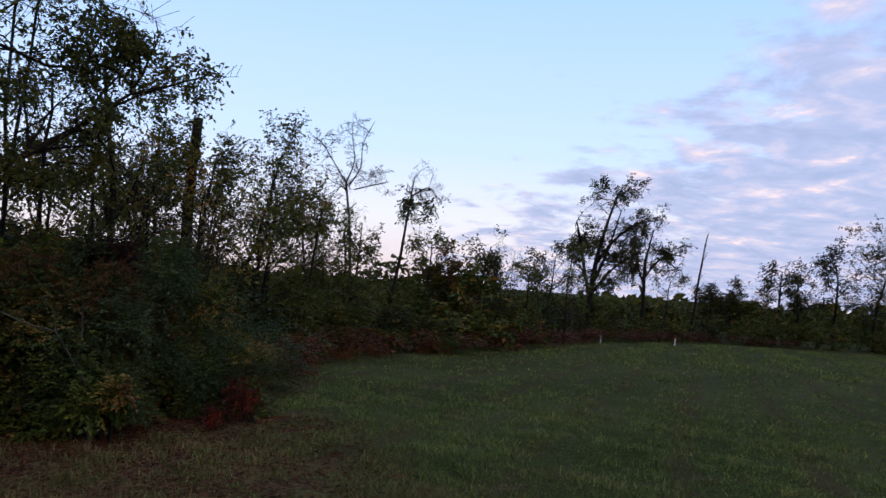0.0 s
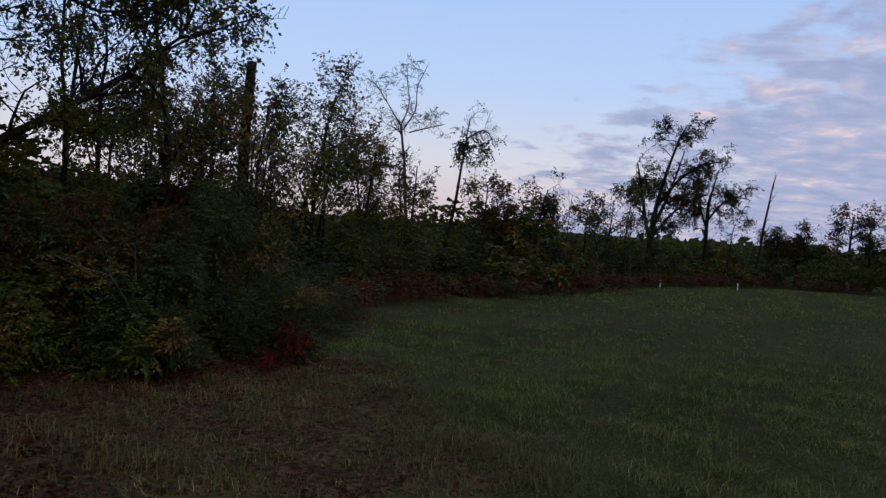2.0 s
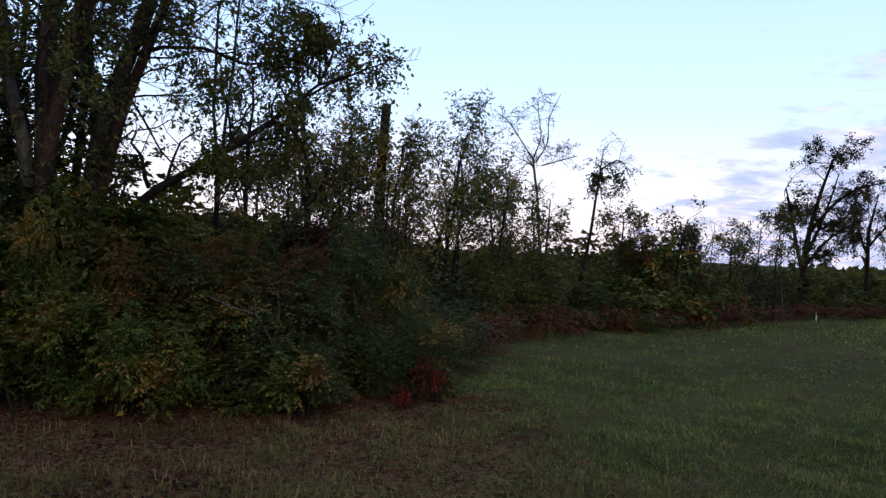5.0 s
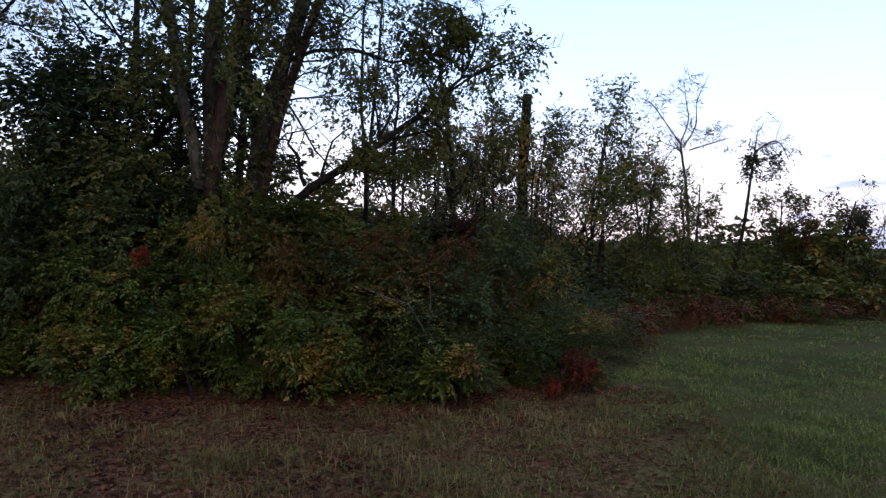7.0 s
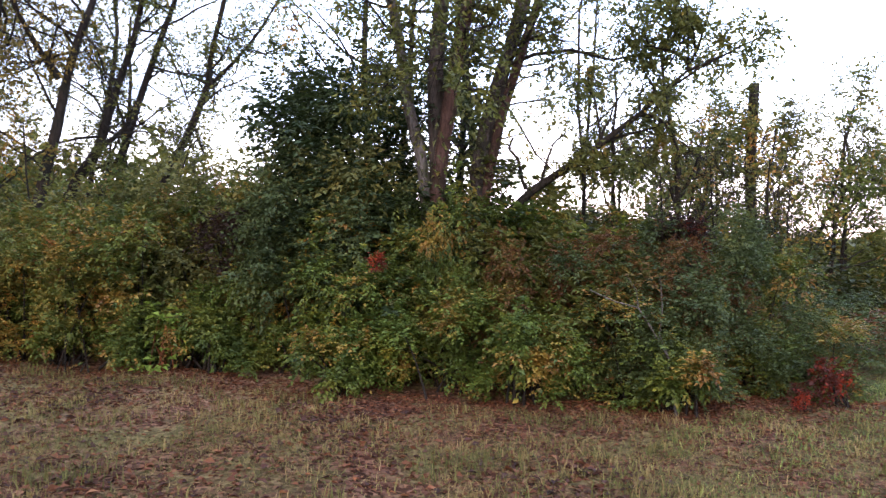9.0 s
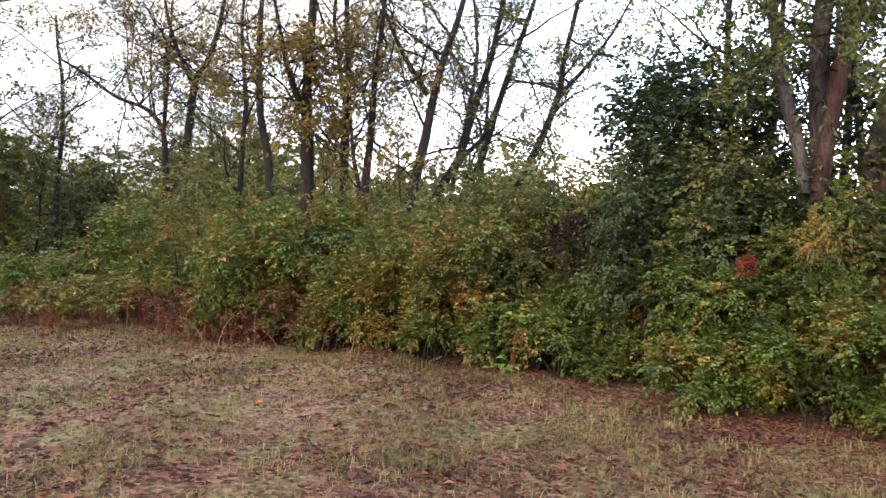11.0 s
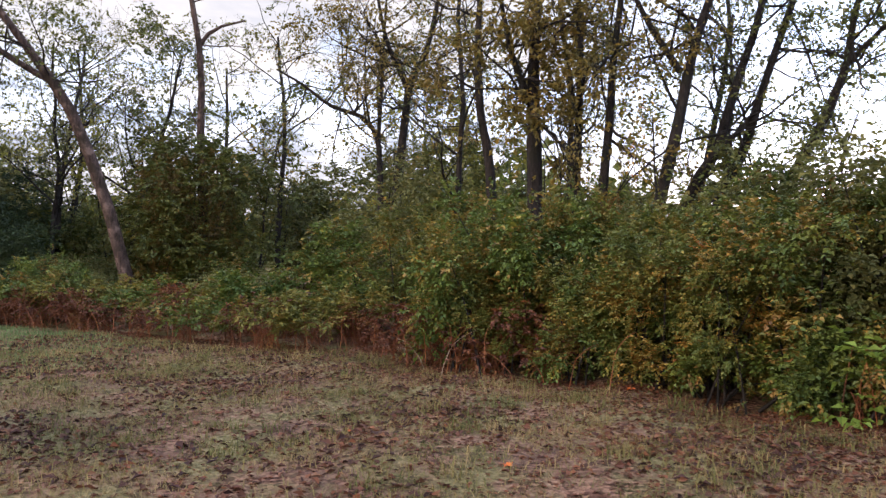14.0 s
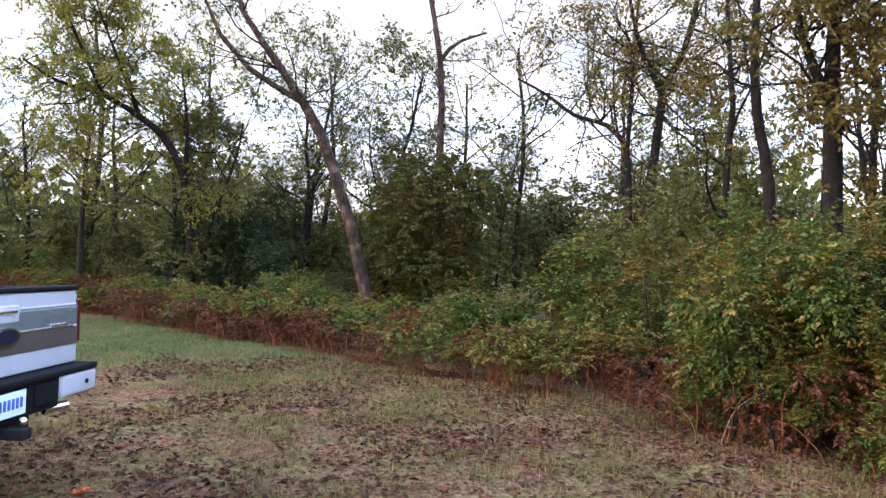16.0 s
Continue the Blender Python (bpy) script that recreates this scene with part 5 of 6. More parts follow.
# two white stakes at the far hedgerow
def stake(x, y, high):
    ob = stand("stake", x, y, "short white marker stake at the far hedgerow", "stake", "marker stakes", 0.02)
    t = Limbs()
    t.tube(np.array([(0, 0, 0), (0.01, 0, high * 0.5), (0.0, 0.01, high * 0.97), (0, 0.01, high)]), np.array([0.035, 0.035, 0.033, 0.012]), 8)
    part_of("post", t.mesh("post", stake_white), ob)


stake_white = plain("stake_white", (0.55, 0.54, 0.50), 0.7)
stake(6.03, 42.8, 0.5)
stake(11.5, 49.3, 0.45)


# ---- the woods behind the parked truck ----
leafy_bush = [shrub_parts(4.6, 4.2, 4.4, (leaf_wood, leaf_wood, leaf_airy)[i], bark_dark, 300 + i, 2200, 0.21, clumps=26, length=0.45) for i in range(3)]
edge = random.Random(14)
for i in range(34):
    d, w = edge.uniform(0, 22), edge.uniform(0.5, 15)
    x, y = -25.5 - 0.5 * d - 0.86 * w, -13.5 - 0.86 * d + 0.5 * w
    k = edge.uniform(0.7, 1.05) * (0.7 + 0.025 * w)
    shrub(leafy_bush[edge.randrange(3)], x, y, ("broad green bush under the trees of the wood", "yellow-green bush at the edge of the wood")[i % 2], edge.uniform(0, 6), (k, k, k * edge.uniform(0.85, 1.15)), "woodland bushes")


# ---- distant woods all round, far behind the rest ----
def far_woods():
    r = np.random.default_rng(77)
    n = 16000
    a = r.uniform(0, 2 * math.pi, n)
    d = r.uniform(85, 130, n)
    x, y = d * np.cos(a) - 4, d * np.sin(a) + 4
    top = 5.0 + 2.0 * np.sin(a * 7) + 1.5 * np.sin(a * 19 + 1) + 1.0 * np.sin(a * 47)
    top = top * np.where((a > 0.75) & (a < 2.1), 0.35, 1.0)
    top = top * np.where((a > 2.5) & (a < 4.4), 1.9, 1.0)
    z = ground_z(x, y) + r.uniform(0, 1, n) ** 0.8 * top
    P = np.stack([x, y, z], 1)
    v, f = sprigs(P, r.normal(size=(n, 3)), 1.8, 3, 1.5, r)
    ob = new("far_woods", mesh_of("far_woods", v, f, leaf_olive))
    tagged(ob, "distant belt of olive-brown autumn woods", "woods", kind="stuff")


far_woods()

# ---- grass, litter and leaves on the ground ----
def blades(x, y, length, r, lean=0.5, wide=0.006, bent=False):
    n = len(x)
    z = ground_z(x, y)
    a = r.uniform(0, 2 * math.pi, n)
    L = length * r.uniform(0.5, 1.4, n)
    dx, dy = np.cos(a), np.sin(a)
    k = lean * r.uniform(0.2, 1.0, n)
    w = wide * r.uniform(0.7, 1.4, n)
    p = np.stack([x, y, z - 0.005], 1)
    side = np.stack([-dy * w, dx * w, np.zeros(n)], 1)
    mid = p + np.stack([dx * L * k * 0.3, dy * L * k * 0.3, L * 0.55], 1)
    tip = p + np.stack([dx * L * k, dy * L * k, L * (1 - 0.3 * k)], 1)
    if not bent:
        return np.stack([p - side, p + side, tip], 1).reshape(-1, 3), np.arange(n)[:, None] * 3 + np.array([[0, 1, 2]])
    v = np.stack([p - side, p + side, mid + side * 0.7, mid - side * 0.7, tip + side * 0.12, tip - side * 0.12], 1).reshape(-1, 3)
    f = (np.arange(n)[:, None, None] * 6 + np.array([[[0, 1, 2, 3], [3, 2, 4, 5]]])).reshape(-1, 4)
    return v, f


def clear_of_hedge(x, y):
    """True in front of the hedge's foot."""
    best, side = np.full(len(x), 1e9), np.zeros(len(x))
    for (ax, ay), (bx, by) in zip(FOOT, FOOT[1:]):
        d = math.hypot(bx - ax, by - ay)
        ux, uy = (bx - ax) / d, (by - ay) / d
        s = np.clip((x - ax) * ux + (y - ay) * uy, 0, d)
        px, py = x - ax - ux * s, y - ay - uy * s
        q = np.hypot(px, py)
        sg = px * uy - py * ux
        near = q < best
        best = np.where(near, q, best)
        side = np.where(near, sg, side)
    return np.where(side < 0, best, -best)


def scatter(n, x0, x1, y0, y1, r):
    return r.uniform(x0, x1, n), r.uniform(y0, y1, n)


r = np.random.default_rng(31)
x, y = scatter(520000, -3.5, 22.0, 2.5, 40.0, r)
soft = field_side(x, y) + 0.9 * np.sin(x * 1.9 + y) + 0.7 * np.sin(y * 2.3 - x * 1.1)
keep = (soft > r.uniform(-3.6, 1.8, len(x))) & (clear_of_hedge(x, y) > 0.1) & (r.uniform(0, 1, len(x)) < np.clip(7.0 / np.hypot(x, y), 0.16, 1.0) * np.clip((40.0 - y) / 14.0, 0, 1))
across = 0.966 * x - 0.257 * y + 0.3 * np.sin(y * 0.9) + 0.2 * np.sin(x * 1.3 + y * 0.4)
rut = np.clip((np.sin(across * 3.9) + 0.3 * np.sin(x * 2.9 + 1.7 * np.sin(y * 1.1)) * np.sin(y * 2.2) - 0.45) / 0.35, 0, 1)
thick = 0.5 + 0.3 * np.sin(x * 2.3 + 1.9 * np.sin(y * 1.1 + 0.6)) * np.sin(y * 1.9 + 1.4 * np.sin(x * 1.4)) + 0.35 * np.sin(x * 6.1 + 2.1 * np.sin(y * 3.3)) * np.sin(y * 5.2 + 1.7 * np.sin(x * 4.4))
keep &= (r.uniform(0, 1, len(x)) > 0.85 * rut) & (r.uniform(0, 1, len(x)) < np.clip(thick * 1.3, 0.42, 1))
clump = 0.65 + 0.55 * np.clip(np.sin(x * 5.3 + 2 * np.sin(y * 3.1)) * np.sin(y * 4.7 + 1.6 * np.sin(x * 2.3)), -0.6, 1)
far_off = np.clip(np.hypot(x, y) / 9.0, 0.45, 2.2)[keep]
sward = [blades(x[keep], y[keep], 0.080 * clump[keep], r, 1.3, 0.0052 * far_off)]
# the sward stands thicker where the walk begins
x, y = scatter(230000, -3.2, 8.0, 3.2, 13.0, r)
soft = field_side(x, y) + 0.9 * np.sin(x * 1.9 + y) + 0.7 * np.sin(y * 2.3 - x * 1.1)
across = 0.966 * x - 0.257 * y + 0.3 * np.sin(y * 0.9) + 0.2 * np.sin(x * 1.3 + y * 0.4)
keep = (soft > r.uniform(-3.6, 1.8, len(x))) & (clear_of_hedge(x, y) > 0.1) & (r.uniform(0, 1, len(x)) > 0.8 * np.clip((np.sin(across * 3.9) - 0.45) / 0.35, 0, 1))
thick = 0.5 + 0.3 * np.sin(x * 2.3 + 1.9 * np.sin(y * 1.1 + 0.6)) * np.sin(y * 1.9 + 1.4 * np.sin(x * 1.4)) + 0.35 * np.sin(x * 6.1 + 2.1 * np.sin(y * 3.3)) * np.sin(y * 5.2 + 1.7 * np.sin(x * 4.4))
keep &= r.uniform(0, 1, len(x)) < np.clip(thick * 1.2, 0.35, 1)
clump = 0.6 + 0.6 * np.clip(np.sin(x * 7.3 + 2 * np.sin(y * 5.1)) * np.sin(y * 6.7 + 1.6 * np.sin(x * 4.3)), -0.6, 1)
sward.append(blades(x[keep], y[keep], 0.085 * clump[keep], r, 1.6, 0.0034))
# and runs on, coarser to the eye, to the far hedgerow
x, y = scatter(150000, 0.0, 34.0, 26.0, 62.0, r)
fx, fy = np.array([p[0] for p in FAR[3:11]]), np.array([p[1] for p in FAR[3:11]])
keep = (y < np.interp(x, fx, fy) - 0.3) & (r.uniform(0, 1, len(x)) < 0.35 + 0.35 * np.sin((0.966 * x - 0.257 * y) * 1.9 + 0.8 * np.sin(y * 0.4)))
sward.append(blades(x[keep], y[keep], 0.11, r, 1.2, 0.016))
v, f = join(sward)
field_grass = new("field_grass", mesh_of("field_grass", v, f, blade_green))
tagged(field_grass, "short mown green grass of the field", "grass", kind="stuff")

x, y = scatter(620000, -17.0, 2.0, -7.0, 8.0, r)
tuft = np.sin(x * 2.7 + 2 * np.sin(y * 1.3)) + np.sin(y * 3.1 + 1.5 * np.sin(x * 1.9)) + 0.6 * np.sin(x * 7.3 + y * 5.1)
room = clear_of_hedge(x, y)
keep = (tuft > r.uniform(-1.3, 1.9, len(x)) + 0.9 * np.exp(-np.clip(room - 0.5, 0, 9) / 1.0)) & (room > -0.1)
v, f = blades(x[keep], y[keep], 0.048, r, 1.7, 0.0026)
dry_grass = new("dry_grass", mesh_of("dry_grass", v, f, blade_dry))
tagged(dry_grass, "patchy straw-coloured grass worn thin on bare soil", "grass", kind="stuff")

x, y = scatter(420000, -16.0, 1.5, -6.0, 7.0, r)
room = clear_of_hedge(x, y)
lush = np.sin(x * 1.7 + 1.8 * np.sin(y * 1.2)) + np.sin(y * 2.2 + 1.4 * np.sin(x * 1.5)) + 0.8 * np.sin(x * 5.1 + 1.5 * np.sin(y * 4.3)) * np.sin(y * 5.7)
keep = (lush > r.uniform(0.5, 2.6, len(x)) - 0.9 * np.exp(-((room - 2.9) / 0.9) ** 2) - 0.35 * np.exp(-((room - 0.45) / 0.3) ** 2)) & (room > 0.15)
turf_grass = new("turf_grass", mesh_of("turf_grass", *blades(x[keep], y[keep], 0.06, r, 1.7, 0.0028), blade_dull))
tagged(turf_grass, "dull green patches of grass on worn ground", "grass", kind="stuff")

# the green strip by the parked truck
x, y = scatter(60000, -22.0, -9.0, -13.0, -2.0, r)
keep = (clear_of_hedge(x, y) > 0.0) & (-x - 14.3 + 1.2 * np.sin(y * 1.3) > r.uniform(-2, 3, len(x))) & (-y - 4.0 + 0.8 * np.sin(x * 1.7) > r.uniform(-2.5, 2.5, len(x)))
v, f = blades(x[keep], y[keep], 0.08, r, 0.8, 0.008)
strip = new("verge_grass", mesh_of("verge_grass", v, f, blade_verge))
tagged(strip, "fresh green grass strip beside the brambles", "grass", kind="stuff")


def tuft_blades(px, py, count, length, spread, q):
    a = q.uniform(0, 2 * math.pi, count)
    rad = spread * np.sqrt(q.uniform(0, 1, count))
    return blades(px + np.cos(a) * rad, py + np.sin(a) * rad, length, q, 1.1, 0.0034, True)


# longer tufts that the mower missed
for name, mat, seed, number, length, label in (("green_tufts", blade_dull, 41, 400, 0.11, "scattered tufts of longer green grass"), ("straw_tufts", blade_dry, 42, 800, 0.085, "scattered tufts of straw-coloured grass")):
    q = np.random.default_rng(seed)
    tx, ty = scatter(number * 3, -17.0, 2.5, -5.0, 8.5, q)
    room = clear_of_hedge(tx, ty)
    ok = (room > 0.1) & (field_side(tx, ty) < 1.0) & (q.uniform(0, 1, len(tx)) < 0.35 + 0.65 * np.exp(-room))
    tuft_pieces = [tuft_blades(px, py, 30, length * q.uniform(0.6, 1.4), q.uniform(0.10, 0.32), q) for px, py in zip(tx[ok][:number], ty[ok][:number])]
    if name == "green_tufts":
        tuft_pieces += [tuft_blades(px, py, 110, 0.15, 0.34, q) for px, py in ((-3.7, 4.95), (-3.95, 4.6), (-5.7, 2.4), (-2.2, 5.2))]
    ob = new(name, mesh_of(name, *join(tuft_pieces), mat))
    tagged(ob, label, "grass", kind="stuff")


q = np.random.default_rng(43)
fx, fy = scatter(480, -3.0, 9.0, 4.5, 15.0, q)
tuft_pieces = [tuft_blades(px, py, 40, 0.085 * q.uniform(0.6, 1.3), q.uniform(0.1, 0.3), q) for px, py, room in zip(fx, fy, clear_of_hedge(fx, fy)) if room > 0.2 and field_side(px, py) > 0.3]
field_tufts = new("field_tufts", mesh_of("field_tufts", *join(tuft_pieces), blade_green))
tagged(field_tufts, "longer tufts of green grass in the mown field", "grass", kind="stuff")


def flat_leaves(x, y, size, r, lift=0.012, flat=0.88):
    n = len(x)
    a = r.uniform(0, 2 * math.pi, n)
    P = np.stack([x, y, ground_z(x, y) + r.uniform(0.002, lift, n)], 1)
    D = np.stack([np.cos(a), np.sin(a), r.normal(size=n) * 0.22], 1)
    return leaf_cards(P, D, size, r, 0.29, flat, 0.16)


x, y = scatter(260000, -18.0, 1.0, -5.0, 10.0, r)
q = clear_of_hedge(x, y)
keep = (q > -0.5) & (r.uniform(0, 1, len(x)) < 0.12 + 0.80 * np.exp(-np.clip(q, 0, 9) / 1.1)) & (field_side(x, y) < 0.6 + 2.2 * np.exp(-np.clip(q, 0, 9) / 0.8))
v, f = flat_leaves(x[keep], y[keep], 0.05, r, 0.012, 0.93)
litter = new("leaf_litter", mesh_of("leaf_litter", v, f, leaf_litter))
tagged(litter, "carpet of red-brown fallen leaves along the hedge", "leaf litter", kind="stuff")

x, y = scatter(46000, -17.0, -1.0, -7.0, 5.5, r)
heap = np.sin(x * 1.9 + 1.6 * np.sin(y * 1.4)) + np.sin(y * 2.3 + x * 0.7)
keep = (clear_of_hedge(x, y) > 0.3) & (heap > r.uniform(-1.0, 1.9, len(x)))
v, f = flat_leaves(x[keep], y[keep], 0.08, r, 0.02, 0.7)
curled = new("curled_leaves", mesh_of("curled_leaves", v, f, leaf_curled))
tagged(curled, "scattered large curled brown leaves on worn grass", "leaf litter", kind="stuff")


def big_leaf_mesh(seed, mat):
    """One dry lobed leaf, curled at the rim."""
    q = np.random.default_rng(seed)
    n = 15
    a = np.linspace(0, 2 * math.pi, n, endpoint=False)
    rad = 0.075 * (0.72 + 0.28 * np.cos(a * 5)) * (1 + 0.25 * np.cos(a)) * q.uniform(0.85, 1.15, n)
    rim = np.stack([rad * np.cos(a), rad * np.sin(a) * 0.85, 0.012 + 0.028 * np.abs(np.sin(a * 1.5 + seed)) * q.uniform(0.4, 1.2, n)], 1)
    v = np.concatenate([[[0, 0, 0.004]], rim])
    f = np.stack([np.zeros(n, int), 1 + np.arange(n), 1 + (np.arange(n) + 1) % n], 1)
    return mesh_of("fallen_leaf", v, f, mat)


big_leaves = [big_leaf_mesh(i, (leaf_curled, leaf_curled, leaf_litter, leaf_curled)[i % 4]) for i in range(8)]
x, y = scatter(600, -13.5, -4.5, -4.5, 4.2, r)
room = clear_of_hedge(x, y)
count = 0
for px, py, q in zip(x, y, room):
    if q < 0.3 or count >= 240:
        continue
    count += 1
    ob = new("fallen_leaf", big_leaves[count % 8])
    sc = r.uniform(0.45, 0.95)
    ob.matrix_basis = Matrix.LocRotScale((px, py, float(ground_z(px, py)) + 0.004), Euler((r.normal() * 0.15, r.normal() * 0.15, r.uniform(0, 6.28))), (sc, sc, sc))
    tagged(ob, "dry curled brown leaf lying on the ground", "leaf", "fallen leaves")
flame = [big_leaf_mesh(21, leaf_flame), big_leaf_mesh(22, leaf_flame)]
for px, py, sc in ((-9.15, -3.2, 1.3), (-8.2, 1.55, 0.7), (-10.9, 3.4, 0.8), (-6.9, 2.0, 0.5), (-9.4, 0.4, 0.6)):
    ob = new("fallen_leaf", flame[int(px * 10) % 2])
    ob.matrix_basis = Matrix.LocRotScale((px, py, float(ground_z(px, py)) + 0.004), Euler((0.1, 0.05, px * 3)), (sc, sc, sc))
    tagged(ob, "bright orange fallen leaf lying on the ground", "leaf", "fallen leaves")


# bare canes arching out of the brambles
def cane(x, y, dx, dy, high, rad, label, mat=bark_cane):
    ob = new("cane")
    ob.location = (x, y, float(ground_z(x, y)) - 0.02)
    t = Limbs()
    s = np.linspace(0, 1, 9)[:, None]
    pts = np.concatenate([dx * s ** 1.6, dy * s ** 1.6, high * (1 - (1 - s) ** 1.7)], 1) + 0.012 * np.sin(s * np.array([[11, 9, 0]]))
    t.tube(pts, np.linspace(rad, rad * 0.35, 9), 6)
    ob.data = None
    part_of("stem", t.mesh("stem", mat), ob)
    return tagged(ob, label, "cane", "bare canes")


cane(-12.35, 1.45, -0.05, 0.55, 0.6, 0.006, "tan bare cane arching out of the brambles")
cane(-12.6, 1.25, -0.05, -0.35, 0.45, 0.006, "tan bare cane leaning over the brambles")
for i in range(46):
    px, py, ux, uy = line_at(FOOT, 13.5 + i * 0.38 + pick.uniform(-0.15, 0.15))
    cane(px - uy * 0.05, py + ux * 0.05, pick.uniform(-0.35, 0.35), pick.uniform(-0.35, 0.35), pick.uniform(0.35, 0.8), 0.007, "thin red-brown dead stem in the brambles", stalk_red)
# the pale dead branch in the hedge
dead = new("dead_branch")
dead.location = (-3.56, 7.42, float(ground_z(-3.56, 7.42)))
for line, rad in (([(0, 0, 0), (-0.05, -0.05, 0.55), (-0.18, -0.18, 0.86), (-0.28, -0.27, 1.07), (-0.46, -0.42, 1.13), (-0.64, -0.58, 1.24)], 0.014), ([(-0.05, -0.05, 0.55), (-0.12, -0.13, 0.8), (-0.1, -0.12, 1.05), (-0.12, -0.14, 1.4)], 0.008), ([(-0.28, -0.27, 1.07), (-0.3, -0.28, 1.25), (-0.38, -0.35, 1.4)], 0.006)):
    t = Limbs()
    t.tube(np.array(line), np.linspace(rad, rad * 0.4, len(line)), 6)
    part_of("twig", t.mesh("twig", bark_pale), dead)
tagged(dead, "pale dead forked branch standing against the hedge", "branch")
cane(-9.75, 5.6, 0.05, 0.03, 1.05, 0.022, "pale broken stick in front of dead leaves", bark_pale)

# ---- the parked truck ----
white_paint = plain("white_paint", (0.40, 0.41, 0.42), 0.25, 0.0, 0.03, 6.0, 0.6)
# grey that stands for the reflection on the white tailgate's hollow
reflection_grey = plain("reflection_grey", (0.24, 0.275, 0.28), 0.18, 0.6, 0.04, 5.0, 0.6)
taupe_paint = plain("taupe_paint", (0.072, 0.060, 0.051), 0.35, 0.1, 0.08, 8.0, 0.5)
black_plastic = plain("black_plastic", (0.006, 0.006, 0.007), 0.75, gloss=0.1)
chrome = plain("chrome", (0.75, 0.76, 0.78), 0.12, 1.0, 0.04)
rubber = plain("rubber", (0.008, 0.008, 0.009), 0.9, gloss=0.1)
red_lens = plain("red_lens", (0.07, 0.006, 0.006), 0.2, 0.0, 0.08, 12.0, 0.5)
badge_blue = plain("badge_blue", (0.006, 0.009, 0.022), 0.3)
plate_white = plain("plate_white", (0.62, 0.72, 0.80), 0.45)
plate_ink = plain("plate_ink", (0.03, 0.10, 0.35), 0.5)
dark_glass = plain("dark_glass", (0.012, 0.014, 0.016), 0.08)
steel = plain("steel", (0.012, 0.012, 0.012), 0.7, 0.0, gloss=0.15)

truck = new("pickup_truck")
truck.matrix_basis = Matrix.LocRotScale((-8.50, -3.33, float(ground_z(-8.2, -5.0))), Euler((0, 0, radians(189.3))), None)
tagged(truck, "white pickup truck with a taupe band parked on the grass", "truck")


def solid(name, mat, parent, boxes, bevel=0.012, label=""):
    """Boxes (x0, x1, y0, y1, z0, z1) with softened edges, joined into one mesh."""
    bm = bmesh.new()
    for x0, x1, y0, y1, z0, z1 in boxes:
        made = bmesh.ops.create_cube(bm, size=1.0)["verts"]
        for vert in made:
            vert.co = Vector(((x0 + x1) / 2 + vert.co.x * (x1 - x0), (y0 + y1) / 2 + vert.co.y * (y1 - y0), (z0 + z1) / 2 + vert.co.z * (z1 - z0)))
    bmesh.ops.bevel(bm, geom=bm.edges[:], offset=bevel, segments=3, affect="EDGES", profile=0.6)
    return shell(name, bm, mat, parent, label)


def shell(name, bm, mat, parent, label=""):
    me = bpy.data.meshes.new(name)
    bmesh.ops.recalc_face_normals(bm, faces=bm.faces[:])
    bm.to_mesh(me)
    bm.free()
    me.materials.append(mat)
    me.shade_smooth()
    me.set_sharp_from_angle(angle=radians(40))
    return part_of(name, me, parent, label)


def prism(name, mat, parent, outline, x0, x1, bevel=0.02, label=""):
    """An outline in the y-z plane drawn out from x0 to x1."""
    bm = bmesh.new()
    a = [bm.verts.new((x0, y, z)) for y, z in outline]
    b = [bm.verts.new((x1, y, z)) for y, z in outline]
    bm.faces.new(a)
    bm.faces.new(b[::-1])
    for i in range(len(outline)):
        j = (i + 1) % len(outline)
        bm.faces.new((a[j], a[i], b[i], b[j]))
    bmesh.ops.bevel(bm, geom=bm.edges[:], offset=bevel, segments=2, affect="EDGES")
    return shell(name, bm, mat, parent, label)


def wheel(x, y):
    bm = bmesh.new()
    prof = [(0.24, -0.12), (0.34, -0.13), (0.385, -0.11), (0.395, -0.05), (0.395, 0.05), (0.385, 0.11), (0.34, 0.13), (0.24, 0.12)]
    rings = []
    for i in range(36):
        a = i / 36 * 2 * math.pi
        rings.append([bm.verts.new((px, math.cos(a) * pr, math.sin(a) * pr)) for pr, px in prof])
    for i in range(36):
        p, q = rings[i], rings[(i + 1) % 36]
        for j in range(len(prof) - 1):
            bm.faces.new((p[j], p[j + 1], q[j + 1], q[j]))
    w = shell("wheel", bm, rubber, truck, "black road tyre")
    w.location = (x, y, 0.395)
    bm = bmesh.new()
    bmesh.ops.create_cone(bm, cap_ends=True, segments=28, radius1=0.25, radius2=0.21, depth=0.2, matrix=Matrix.Rotation(radians(90), 4, "Y"))
    bmesh.ops.create_cone(bm, cap_ends=True, segments=16, radius1=0.07, radius2=0.05, depth=0.25, matrix=Matrix.Rotation(radians(90), 4, "Y"))
    shell("rim", bm, chrome, w)
    return w


for sx_ in (-0.84, 0.84):
    for sy_ in (1.25, 4.9):
        wheel(sx_, sy_)

spare = wheel(0.05, 0.8)
spare.location, spare.rotation_euler = (0.0, 0.72, 0.46), (0, radians(90), 0)
HALF = 0.97
